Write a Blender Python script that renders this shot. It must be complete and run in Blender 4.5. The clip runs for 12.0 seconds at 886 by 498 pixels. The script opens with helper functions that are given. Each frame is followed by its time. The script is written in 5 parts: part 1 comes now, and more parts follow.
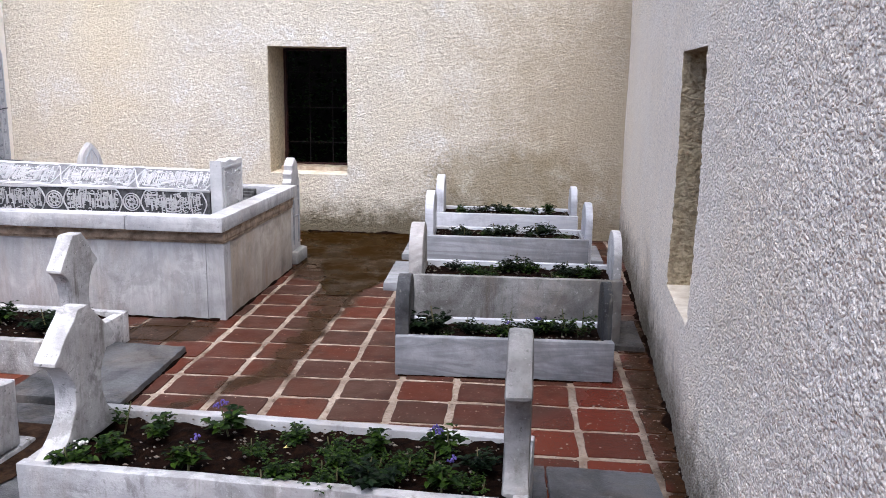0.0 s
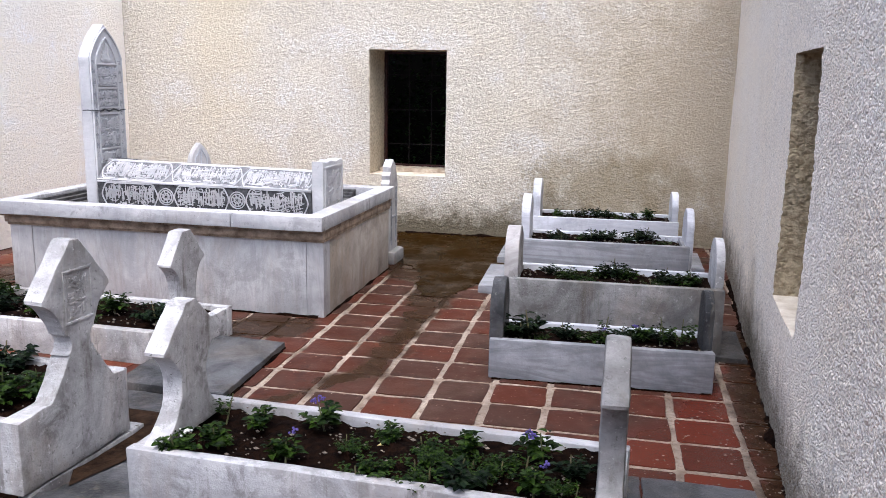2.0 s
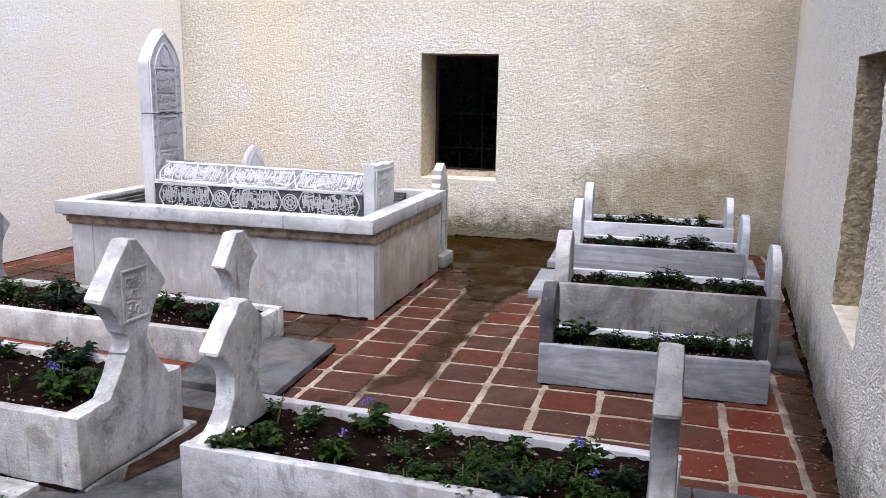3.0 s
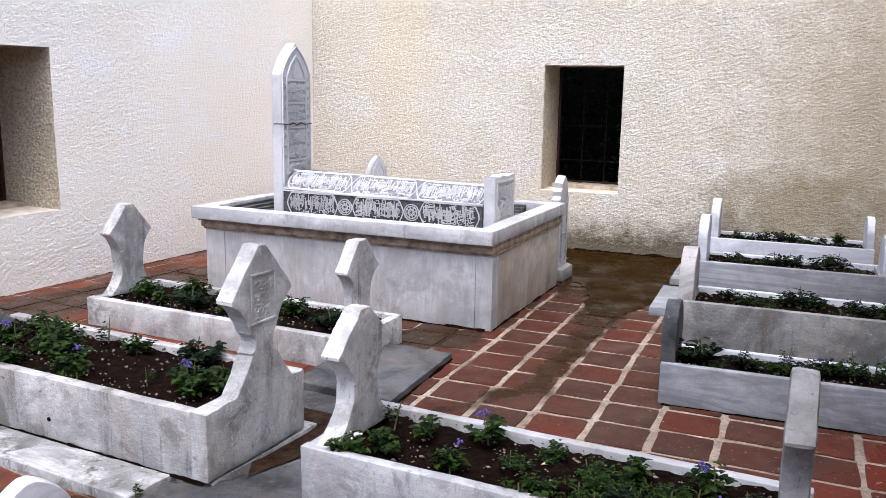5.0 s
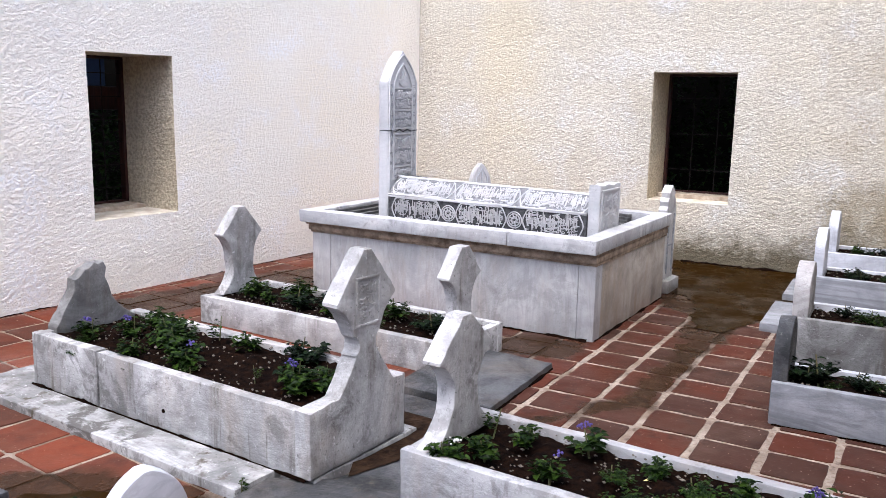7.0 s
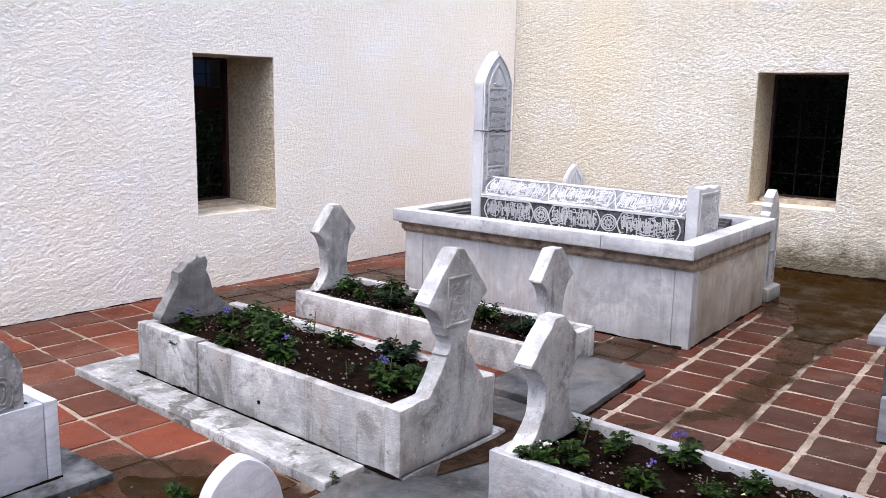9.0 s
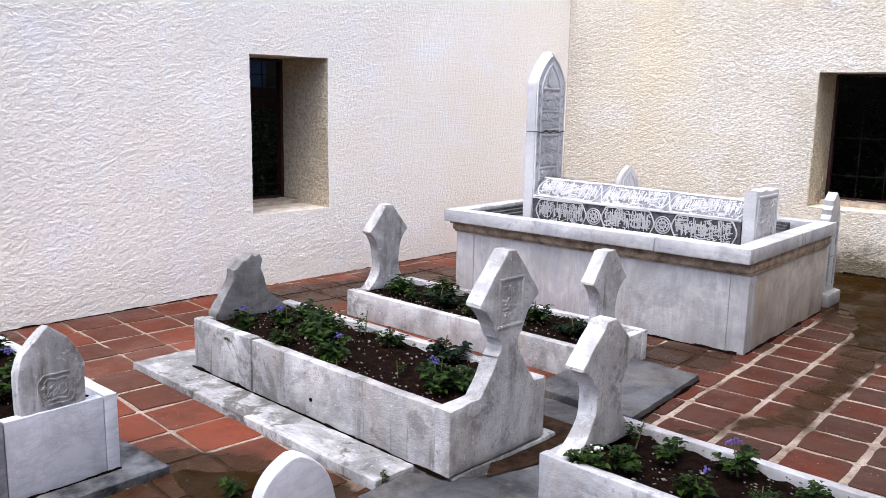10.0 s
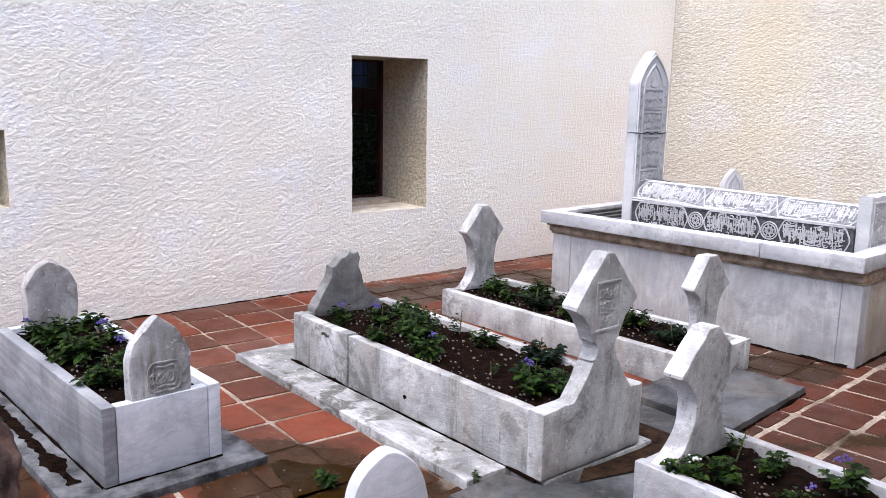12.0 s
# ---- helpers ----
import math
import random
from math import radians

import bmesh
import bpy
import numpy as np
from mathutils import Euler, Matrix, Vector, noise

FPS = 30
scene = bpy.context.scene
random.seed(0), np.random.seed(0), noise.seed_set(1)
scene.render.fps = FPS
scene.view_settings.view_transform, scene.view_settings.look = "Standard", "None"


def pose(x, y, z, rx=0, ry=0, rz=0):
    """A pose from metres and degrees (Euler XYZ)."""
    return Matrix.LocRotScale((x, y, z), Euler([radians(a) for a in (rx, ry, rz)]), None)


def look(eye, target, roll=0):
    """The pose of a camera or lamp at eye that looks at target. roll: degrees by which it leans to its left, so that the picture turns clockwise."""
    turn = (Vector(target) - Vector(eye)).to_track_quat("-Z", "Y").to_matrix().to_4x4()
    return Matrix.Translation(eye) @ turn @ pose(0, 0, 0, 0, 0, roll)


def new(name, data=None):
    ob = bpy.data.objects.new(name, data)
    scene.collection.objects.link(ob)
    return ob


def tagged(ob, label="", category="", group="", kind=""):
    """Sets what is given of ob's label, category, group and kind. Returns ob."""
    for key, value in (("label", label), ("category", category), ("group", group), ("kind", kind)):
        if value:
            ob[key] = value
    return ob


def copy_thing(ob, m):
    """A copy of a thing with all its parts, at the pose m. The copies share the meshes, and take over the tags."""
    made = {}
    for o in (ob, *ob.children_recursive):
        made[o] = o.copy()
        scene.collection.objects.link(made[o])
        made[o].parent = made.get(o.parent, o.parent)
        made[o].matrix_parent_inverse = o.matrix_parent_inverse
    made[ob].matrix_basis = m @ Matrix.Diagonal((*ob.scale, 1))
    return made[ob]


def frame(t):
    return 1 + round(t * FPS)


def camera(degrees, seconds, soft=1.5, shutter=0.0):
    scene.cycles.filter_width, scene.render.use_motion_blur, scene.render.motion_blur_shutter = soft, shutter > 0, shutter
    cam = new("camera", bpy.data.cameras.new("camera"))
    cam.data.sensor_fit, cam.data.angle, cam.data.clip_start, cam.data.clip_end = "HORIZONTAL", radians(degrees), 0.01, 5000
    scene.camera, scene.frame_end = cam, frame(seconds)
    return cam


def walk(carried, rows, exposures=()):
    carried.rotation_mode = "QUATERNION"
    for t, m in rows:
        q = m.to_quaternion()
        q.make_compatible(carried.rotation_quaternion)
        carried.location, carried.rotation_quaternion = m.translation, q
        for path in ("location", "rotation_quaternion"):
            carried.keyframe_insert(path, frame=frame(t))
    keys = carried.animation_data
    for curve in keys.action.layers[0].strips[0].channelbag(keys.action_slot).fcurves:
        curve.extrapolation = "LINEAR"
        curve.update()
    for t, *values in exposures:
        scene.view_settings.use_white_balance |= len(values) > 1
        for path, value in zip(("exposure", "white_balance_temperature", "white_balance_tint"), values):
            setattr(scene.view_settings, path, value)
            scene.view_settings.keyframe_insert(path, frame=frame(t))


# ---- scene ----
cam = camera(55.7, 12.0, 0.8)
PATH = [
    (0, (0.031, 0.186, 1.593), (-0.09, 2.142, 1.192), 1.0),
    (0.5, (0.03, 0.18, 1.595), (-0.137, 2.133, 1.194), 1.0),
    (1, (0.027, 0.184, 1.594), (-0.196, 2.13, 1.194), 1.0),
    (1.5, (0.024, 0.183, 1.595), (-0.256, 2.123, 1.194), 1.0),
    (2, (0.02, 0.188, 1.591), (-0.324, 2.118, 1.193), 1.0),
    (2.5, (0.018, 0.189, 1.593), (-0.383, 2.108, 1.197), 1.0),
    (4.5, (0.0, 0.193, 1.588), (-0.657, 2.046, 1.217), 1.0),
    (5, (-0.002, 0.194, 1.59), (-0.728, 2.021, 1.221), 1.0),
    (5.5, (-0.007, 0.191, 1.59), (-0.79, 1.995, 1.228), 1.1),
    (6, (-0.011, 0.194, 1.589), (-0.849, 1.974, 1.231), 1.1),
    (6.5, (-0.014, 0.191, 1.59), (-0.904, 1.947, 1.232), 1.1),
    (7, (-0.017, 0.192, 1.59), (-0.96, 1.92, 1.233), 1.1),
    (9, (-0.033, 0.196, 1.583), (-1.158, 1.81, 1.225), 1.2),
    (9.5, (-0.034, 0.193, 1.586), (-1.204, 1.775, 1.227), 1.2),
    (10, (-0.039, 0.19, 1.589), (-1.259, 1.732, 1.228), 1.2),
    (10.5, (-0.045, 0.192, 1.587), (-1.309, 1.7, 1.225), 1.3),
    (11, (-0.049, 0.192, 1.583), (-1.358, 1.66, 1.222), 1.3),
    (11.5, (-0.05, 0.193, 1.582), (-1.399, 1.624, 1.221), 1.3),
    (12, (-0.047, 0.19, 1.584), (-1.436, 1.582, 1.221), 1.2),
]
walk(cam, [(t, look(eye, target, roll)) for t, eye, target, roll in PATH], [(0, 1.47, 5610, 11), (5, 1.53, 5610, 11), (12, 1.57, 5610, 11)])

# ---- world and light ----
SUN_TO = Vector((0.03, -0.34, 0.94)).normalized()
world = bpy.data.worlds.new("world")
scene.world = world
world.use_nodes = True
wn = world.node_tree.nodes
sky = wn.new("ShaderNodeTexSky")
sky.sky_type, sky.sun_disc = "NISHITA", False
sky.sun_elevation = math.asin(SUN_TO.z)
sky.sun_rotation = math.atan2(SUN_TO.x, SUN_TO.y)
sky.air_density, sky.dust_density, sky.ozone_density = 0.6, 6.0, 0.6
wn["Background"].inputs["Strength"].default_value = 0.15
world.node_tree.links.new(sky.outputs[0], wn["Background"].inputs["Color"])
sun = new("sun", bpy.data.lights.new("sun", "SUN"))
sun.data.energy, sun.data.angle, sun.data.color = 0.6, radians(75), (1.0, 0.965, 0.91)
sun.matrix_world = look(SUN_TO * 20, (0, 0, 0))


# ---- materials ----
class Nodes:
    def __init__(self, name):
        self.m = bpy.data.materials.new(name)
        self.m.use_nodes = True
        self.t = self.m.node_tree
        self.b = self.t.nodes["Principled BSDF"]

    def add(self, kind, **ins):
        n = self.t.nodes.new("ShaderNode" + kind)
        for k, v in ins.items():
            self.put(n.inputs[k.replace("_", " ")], v)
        return n

    def put(self, socket, v):
        if isinstance(v, bpy.types.NodeSocket):
            self.t.links.new(v, socket)
        elif isinstance(v, tuple) and len(v) == 3 and socket.type == "RGBA":
            socket.default_value = (*v, 1)
        else:
            socket.default_value = v

    def coord(self, scale=(1, 1, 1), which="Object"):
        mp = self.add("Mapping")
        self.put(mp.inputs["Vector"], self.add("TexCoord").outputs[which])
        mp.inputs["Scale"].default_value = scale
        return mp.outputs[0]

    def place(self):
        return self.add("NewGeometry").outputs["Position"]

    def noise(self, vec, scale, detail=4.0, rough=0.55, distortion=0.0):
        n = self.add("TexNoise", Vector=vec, Scale=scale, Detail=detail, Roughness=rough, Distortion=distortion)
        return n.outputs["Fac"]

    def ramp(self, fac, *stops):
        r = self.add("ValToRGB")
        self.put(r.inputs["Fac"], fac)
        e = r.color_ramp.elements
        while len(e) < len(stops):
            e.new(0.5)
        for el, (p, c) in zip(e, stops):
            el.position = p
            el.color = (c, c, c, 1) if isinstance(c, (int, float)) else (*c, 1)
        return r.outputs["Color"]

    def mix(self, fac, a, b, mode="MIX"):
        n = self.t.nodes.new("ShaderNodeMix")
        n.data_type, n.blend_type = "RGBA", mode
        self.put(n.inputs[0], fac)
        self.put(n.inputs[6], a)
        self.put(n.inputs[7], b)
        return n.outputs[2]

    def math(self, op, a, b=0.0, c=0.0):
        n = self.t.nodes.new("ShaderNodeMath")
        n.operation = op
        for s, v in zip(n.inputs, (a, b, c)):
            self.put(s, v)
        return n.outputs[0]

    def bump(self, height, strength=0.5, distance=0.01):
        n = self.add("Bump", Height=height, Strength=strength, Distance=distance)
        self.put(self.b.inputs["Normal"], n.outputs[0])

    def done(self, color, rough=0.8, spec=0.3, metal=0.0):
        self.put(self.b.inputs["Base Color"], color)
        self.put(self.b.inputs["Roughness"], rough)
        self.put(self.b.inputs["Specular IOR Level"], spec)
        self.put(self.b.inputs["Metallic"], metal)
        return self.m


def stucco(name, light, mid, grit, dirt, fine, damp=None, grain=False, deep=0.034, splash=0.9, cool=None):
    """Thrown plaster: cream paint on coarse relief, with grey weathering."""
    n = Nodes(name)
    p = n.coord()
    big = n.noise(p, 1.1, 4, 0.6)
    col = n.mix(n.ramp(big, (0.38, 0), (0.62, 1)), light, mid)
    if cool:
        col = n.mix(n.ramp(n.noise(p, 1.9, 4, 0.6, 0.4), (0.52, 0), (0.66, 0.85)), col, cool)
    n2 = n.noise(p, 95 if grain else 34, 3, 0.6)
    col = n.mix(n.ramp(n2, (0.42, 0.85), (0.56, 0.0)), col, grit)
    low = n.noise(n.coord((1, 1, 0.35)), 3.2, 5, 0.65)
    col = n.mix(n.math("MULTIPLY", n.ramp(low, (0.52, 0), (0.74, 1)), dirt), col, (0.30, 0.26, 0.19))
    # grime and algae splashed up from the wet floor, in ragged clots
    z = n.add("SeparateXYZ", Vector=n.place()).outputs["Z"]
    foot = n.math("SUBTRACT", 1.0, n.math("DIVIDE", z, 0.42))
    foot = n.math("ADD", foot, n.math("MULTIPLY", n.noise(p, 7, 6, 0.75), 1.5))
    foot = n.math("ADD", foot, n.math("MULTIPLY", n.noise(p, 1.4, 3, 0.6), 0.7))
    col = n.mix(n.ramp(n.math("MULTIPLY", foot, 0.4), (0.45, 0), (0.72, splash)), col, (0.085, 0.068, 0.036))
    if damp:
        # broad ragged patches: damp stains, and shade painted on the north wall's right end
        xyz = n.add("SeparateXYZ", Vector=n.place())
        for (sx, sz), (rx, rz), amount, tint in damp:
            ex = n.math("DIVIDE", n.math("SUBTRACT", xyz.outputs["X"], sx), rx)
            ez = n.math("DIVIDE", n.math("SUBTRACT", xyz.outputs["Z"], sz), rz)
            d = n.math("SQRT", n.math("ADD", n.math("MULTIPLY", ex, ex), n.math("MULTIPLY", ez, ez)))
            d = n.math("ADD", d, n.math("MULTIPLY", n.math("SUBTRACT", n.noise(p, 3.4, 6, 0.75), 0.5), 1.7))
            col = n.mix(n.math("MULTIPLY", n.ramp(d, (0.3, 1), (1.0, 0)), amount), col, tint)
    flick = n.noise(n.coord((0.8, 1.0, 1.2)), fine, 4, 0.55, 0.5)
    pits = n.ramp(flick, (0.34, 0), (0.62, 1))
    h = n.math("ADD", n.math("MULTIPLY", pits, 0.45), n.math("MULTIPLY", n.noise(p, fine * 2.6, 4, 0.65), 0.3))
    if grain:
        cell = n.add("TexVoronoi", Vector=n.mix(0.012, p, n.add("TexNoise", Vector=p, Scale=60.0).outputs["Color"]), Scale=fine)
        gr = n.ramp(cell.outputs["Distance"], (0.15, 1), (0.75, 0))
        h = n.math("ADD", gr, n.math("MULTIPLY", n.noise(p, fine * 1.5, 3, 0.65), 0.6))
        # shade in the pits between grains, painted into the colour
        dark = n.math("MULTIPLY", n.ramp(cell.outputs["Distance"], (0.58, 0), (0.9, 0.5)), n.ramp(n.noise(p, 30, 3), (0.4, 0.2), (0.62, 1)))
        col = n.mix(dark, col, (0.20, 0.18, 0.15))
        each = n.ramp(n.math("FRACT", n.math("MULTIPLY", cell.outputs["Color"], 7.3)), (0.0, 0.0), (1.0, 0.3))
        col = n.mix(each, col, (0.55, 0.52, 0.48))
    n.bump(h, 1.0, 0.0075 if grain else deep)
    return n.done(col, 0.92, 0.15)


def marble(name, light, grey, vein=0.35, stain=0.4, speck=0.3, rough=0.5, spec=0.18, rust=0.25, lay=(0.8, 2.2, 5.0)):
    """Weathered marble: cloudy body, veins, brown runs, black lichen in specks and blots."""
    n = Nodes(name)
    p = n.coord()
    q = n.place()
    cloud = n.noise(q, 2.2, 6, 0.65, 0.8)
    col = n.mix(n.ramp(cloud, (0.42, 0), (0.6, 1)), light, grey)
    w = n.noise(n.coord(lay), 1.9, 6, 0.6, 1.4)
    line = n.ramp(w, (0.42, 0), (0.5, 1), (0.58, 0))
    col = n.mix(n.math("MULTIPLY", line, vein), col, tuple(0.55 * v for v in grey))
    # rusty brown wash
    wash = n.noise(n.coord((1.6, 1.6, 0.5)), 1.8, 6, 0.72, 0.4)
    col = n.mix(n.math("MULTIPLY", n.ramp(wash, (0.5, 0), (0.68, 1)), rust), col, (0.30, 0.215, 0.135))
    # grey-black lichen blots with hard edges
    blot = n.noise(q, 5.5, 8, 0.74, 0.5)
    where = n.ramp(n.noise(q, 1.3, 3), (0.42, 0.1), (0.6, 1))
    col = n.mix(n.math("MULTIPLY", n.math("MULTIPLY", n.ramp(blot, (0.50, 0), (0.58, 1)), where), stain), col, (0.085, 0.08, 0.072))
    smudge = n.noise(n.coord((1.5, 1.5, 0.8)), 1.6, 7, 0.7, 0.7)
    col = n.mix(n.math("MULTIPLY", n.ramp(smudge, (0.47, 0), (0.66, 1)), min(1.0, stain * 0.85)), col, tuple(0.55 * v for v in grey))
    sp = n.noise(q, 46, 5, 0.72)
    sp_at = n.ramp(n.noise(q, 4.0, 4, 0.6), (0.40, 0.1), (0.58, 1))
    col = n.mix(n.math("MULTIPLY", n.math("MULTIPLY", n.ramp(sp, (0.60, 0), (0.65, 1)), sp_at), speck), col, (0.10, 0.097, 0.088))
    # drips
    streak = n.noise(n.coord((1, 1, 0.05)), 13, 5, 0.7)
    patch = n.ramp(n.noise(q, 2.3, 5, 0.7), (0.5, 0), (0.62, 1))
    col = n.mix(n.math("MULTIPLY", n.math("MULTIPLY", n.ramp(streak, (0.52, 0), (0.62, 1)), patch), min(1.0, stain * 1.1)), col, (0.085, 0.074, 0.058))
    # chipped, freshly pale spots
    chip = n.ramp(n.noise(q, 28, 5, 0.75), (0.62, 0), (0.68, 0.8))
    col = n.mix(n.math("MULTIPLY", chip, speck), col, tuple(min(0.8, v * 1.35) for v in light))
    n.bump(n.math("ADD", n.noise(q, 70, 4, 0.7), n.math("MULTIPLY", n.noise(q, 20, 4, 0.7), 0.9)), 0.25 + 0.55 * speck, 0.007)
    return n.done(col, n.ramp(cloud, (0.3, rough - 0.08), (0.7, rough + 0.15)), spec)


WET = [((-1.35, 7.9), (-1.15, 7.0), 0.55), ((-1.15, 7.0), (-1.10, 5.9), 0.20), ((-1.10, 5.9), (-1.13, 4.5), 0.11), ((-1.15, 4.5), (-1.5, 3.9), 0.08),
       ((-1.9, 5.15), (-2.3, 5.0), 0.24), ((0.98, 5.6), (0.84, 3.0), 0.15), ((-2.35, 2.2), (-2.9, 2.05), 0.36), ((-3.7, 1.15), (-3.4, 1.0), 0.3),
       ((-4.95, 4.4), (-4.6, 6.0), 0.34)]


def wet_mask(n):
    """Mud washed over the paving along the drain run and in the hollows."""
    warp = n.noise(n.place(), 4.0, 4, 0.6)
    xyz = n.add("SeparateXYZ", Vector=n.place())
    x, y = xyz.outputs["X"], xyz.outputs["Y"]
    total = None
    for (ax, ay), (bx, by), r in WET:
        ll = (bx - ax) ** 2 + (by - ay) ** 2
        dx, dy = n.math("SUBTRACT", x, ax), n.math("SUBTRACT", y, ay)
        k = n.math("ADD", n.math("MULTIPLY", dx, (bx - ax) / ll), n.math("MULTIPLY", dy, (by - ay) / ll))
        k = n.math("MINIMUM", n.math("MAXIMUM", k, 0.0), 1.0)
        ex = n.math("SUBTRACT", dx, n.math("MULTIPLY", k, bx - ax))
        ey = n.math("SUBTRACT", dy, n.math("MULTIPLY", k, by - ay))
        d = n.math("SQRT", n.math("ADD", n.math("MULTIPLY", ex, ex), n.math("MULTIPLY", ey, ey)))
        v = n.math("SUBTRACT", r, d)
        total = v if total is None else n.math("MAXIMUM", total, v)
    total = n.math("ADD", total, n.math("MULTIPLY", n.math("SUBTRACT", warp, 0.5), 0.34))
    return n.ramp(n.math("ADD", n.math("MULTIPLY", total, 3.2), 0.5), (0.42, 0), (0.70, 1))


def terracotta(name, gain, worn):
    n = Nodes(name)
    p = n.place()
    rnd = n.add("ObjectInfo").outputs["Random"]
    isl = n.add("NewGeometry").outputs["Random Per Island"]
    r = n.math("FRACT", n.math("ADD", rnd, isl))
    tones = ((0.052, 0.0175, 0.0098), (0.078, 0.0185, 0.0078), (0.037, 0.0145, 0.0086), (0.068, 0.015, 0.006))
    col = n.ramp(r, *[(p, tuple(gain * v for v in c)) for p, c in zip((0.0, 0.35, 0.7, 1.0), tones)])
    # trodden dust, thicker on some tiles
    dust = n.math("ADD", n.noise(p, 2.4, 6, 0.7), n.math("MULTIPLY", n.math("SUBTRACT", r, 0.5), 0.22))
    col = n.mix(n.ramp(dust, (0.42, 0), (0.66, worn)), col, (0.046, 0.0225, 0.015))
    soot = n.noise(p, 5.5, 7, 0.72, 0.4)
    col = n.mix(n.ramp(soot, (0.53, 0), (0.66, 0.75 * worn)), col, (0.018, 0.011, 0.008))
    fleck = n.noise(p, 60, 2, 0.6)
    col = n.mix(n.ramp(fleck, (0.70, 0), (0.75, 0.8)), col, (0.45, 0.38, 0.30))
    rub = n.noise(p, 24, 5, 0.72)
    col = n.mix(n.ramp(rub, (0.60, 0), (0.72, 0.45)), col, (0.20, 0.12, 0.085))
    xyz = n.add("SeparateXYZ", Vector=p)
    damp = n.math("ADD", n.math("MULTIPLY", n.math("SUBTRACT", xyz.outputs["X"], n.math("MULTIPLY", n.math("SUBTRACT", xyz.outputs["Y"], 3.6), 0.55)), 1.0), n.math("MULTIPLY", n.noise(p, 3.0, 4, 0.6), 0.5))
    rain = n.ramp(damp, (0.20, 0), (0.42, 1))
    col = n.mix(n.math("MULTIPLY", rain, 0.75), col, n.mix(r, (0.105, 0.014, 0.005), (0.040, 0.010, 0.006)))
    wet = wet_mask(n)
    mud = n.mix(n.ramp(n.noise(p, 11, 6, 0.7), (0.4, 0), (0.66, 1)), (0.017, 0.0088, 0.0036), (0.036, 0.020, 0.010))
    col = n.mix(n.math("MULTIPLY", wet, 0.9), col, mud)
    n.bump(n.math("ADD", n.noise(p, 9, 4), n.math("MULTIPLY", n.noise(p, 70, 4, 0.7), 0.4)), 0.4, 0.007)
    dry = n.ramp(n.noise(p, 1.7, 4), (0.38, 0.32), (0.62, 0.75))
    film = n.ramp(n.noise(p, 3.3, 4, 0.6), (0.45, 0.10), (0.62, 0.40))
    dry = n.mix(rain, dry, (0.25, 0.25, 0.25))
    return n.done(col, n.mix(wet, dry, film), n.mix(wet, (0.12, 0.12, 0.12), (0.05, 0.05, 0.05)))


def mortar():
    n = Nodes("mortar")
    p = n.place()
    col = n.mix(n.ramp(n.noise(p, 2.6, 6, 0.7), (0.38, 0), (0.66, 1)), (0.32, 0.268, 0.212), (0.11, 0.078, 0.055))
    col = n.mix(n.ramp(n.noise(p, 45, 4, 0.7), (0.5, 0), (0.66, 0.75)), col, (0.13, 0.088, 0.058))
    col = n.mix(n.ramp(n.noise(p, 9, 5, 0.7), (0.56, 0), (0.68, 0.8)), col, (0.055, 0.034, 0.021))
    wet = wet_mask(n)
    col = n.mix(wet, col, n.mix(n.noise(p, 11, 6, 0.7), (0.014, 0.0078, 0.0033), (0.034, 0.019, 0.010)))
    n.bump(n.noise(p, 60, 5, 0.7), 0.8, 0.008)
    return n.done(col, n.mix(wet, (0.8, 0.8, 0.8), (0.4, 0.4, 0.4)), n.mix(wet, (0.08, 0.08, 0.08), (0.04, 0.04, 0.04)))


def plain(name, a, b, scale=20, rough=0.7, bump=0.3, spec=0.3, metal=0.0, stretch=(1, 1, 1), dist=0.004):
    n = Nodes(name)
    p = n.coord(stretch)
    f = n.noise(p, scale, 5, 0.65)
    n.bump(f, bump, dist)
    return n.done(n.mix(n.ramp(f, (0.35, 0), (0.65, 1)), a, b), rough, spec, metal)


def leaf_mat(name, a, b, rough=0.5):
    n = Nodes(name)
    r = n.add("NewGeometry").outputs["Random Per Island"]
    col = n.mix(r, a, b)
    col = n.mix(n.ramp(n.noise(n.coord(), 60, 3), (0.4, 0), (0.7, 0.5)), col, tuple(c * 0.5 for c in a))
    n.put(n.b.inputs["Transmission Weight"], 0.0)
    return n.done(col, rough, 0.07)


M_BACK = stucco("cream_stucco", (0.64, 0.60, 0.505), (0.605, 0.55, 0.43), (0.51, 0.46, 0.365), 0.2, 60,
                # first patch: ochre staining plus the east wall's shade, put into the colour
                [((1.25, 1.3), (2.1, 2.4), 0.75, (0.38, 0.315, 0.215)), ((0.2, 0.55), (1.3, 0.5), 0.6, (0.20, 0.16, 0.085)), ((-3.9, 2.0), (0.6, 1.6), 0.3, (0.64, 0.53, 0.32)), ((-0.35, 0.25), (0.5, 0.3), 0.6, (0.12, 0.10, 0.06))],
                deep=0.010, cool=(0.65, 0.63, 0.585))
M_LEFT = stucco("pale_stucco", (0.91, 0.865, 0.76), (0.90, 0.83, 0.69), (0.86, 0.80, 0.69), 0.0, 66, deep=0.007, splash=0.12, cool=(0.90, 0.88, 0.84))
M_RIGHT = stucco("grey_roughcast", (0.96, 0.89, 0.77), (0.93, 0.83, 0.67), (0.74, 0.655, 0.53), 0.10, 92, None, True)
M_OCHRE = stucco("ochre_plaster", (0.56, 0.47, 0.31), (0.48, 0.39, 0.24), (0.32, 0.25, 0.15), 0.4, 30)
# wall paint again, yellowed to hold the dimmer, warmer light of the reveals
M_REVEAL_SHADE = stucco("cream_plaster_reveal_shade", (0.76, 0.68, 0.51), (0.68, 0.585, 0.41), (0.50, 0.42, 0.29), 0.3, 30)
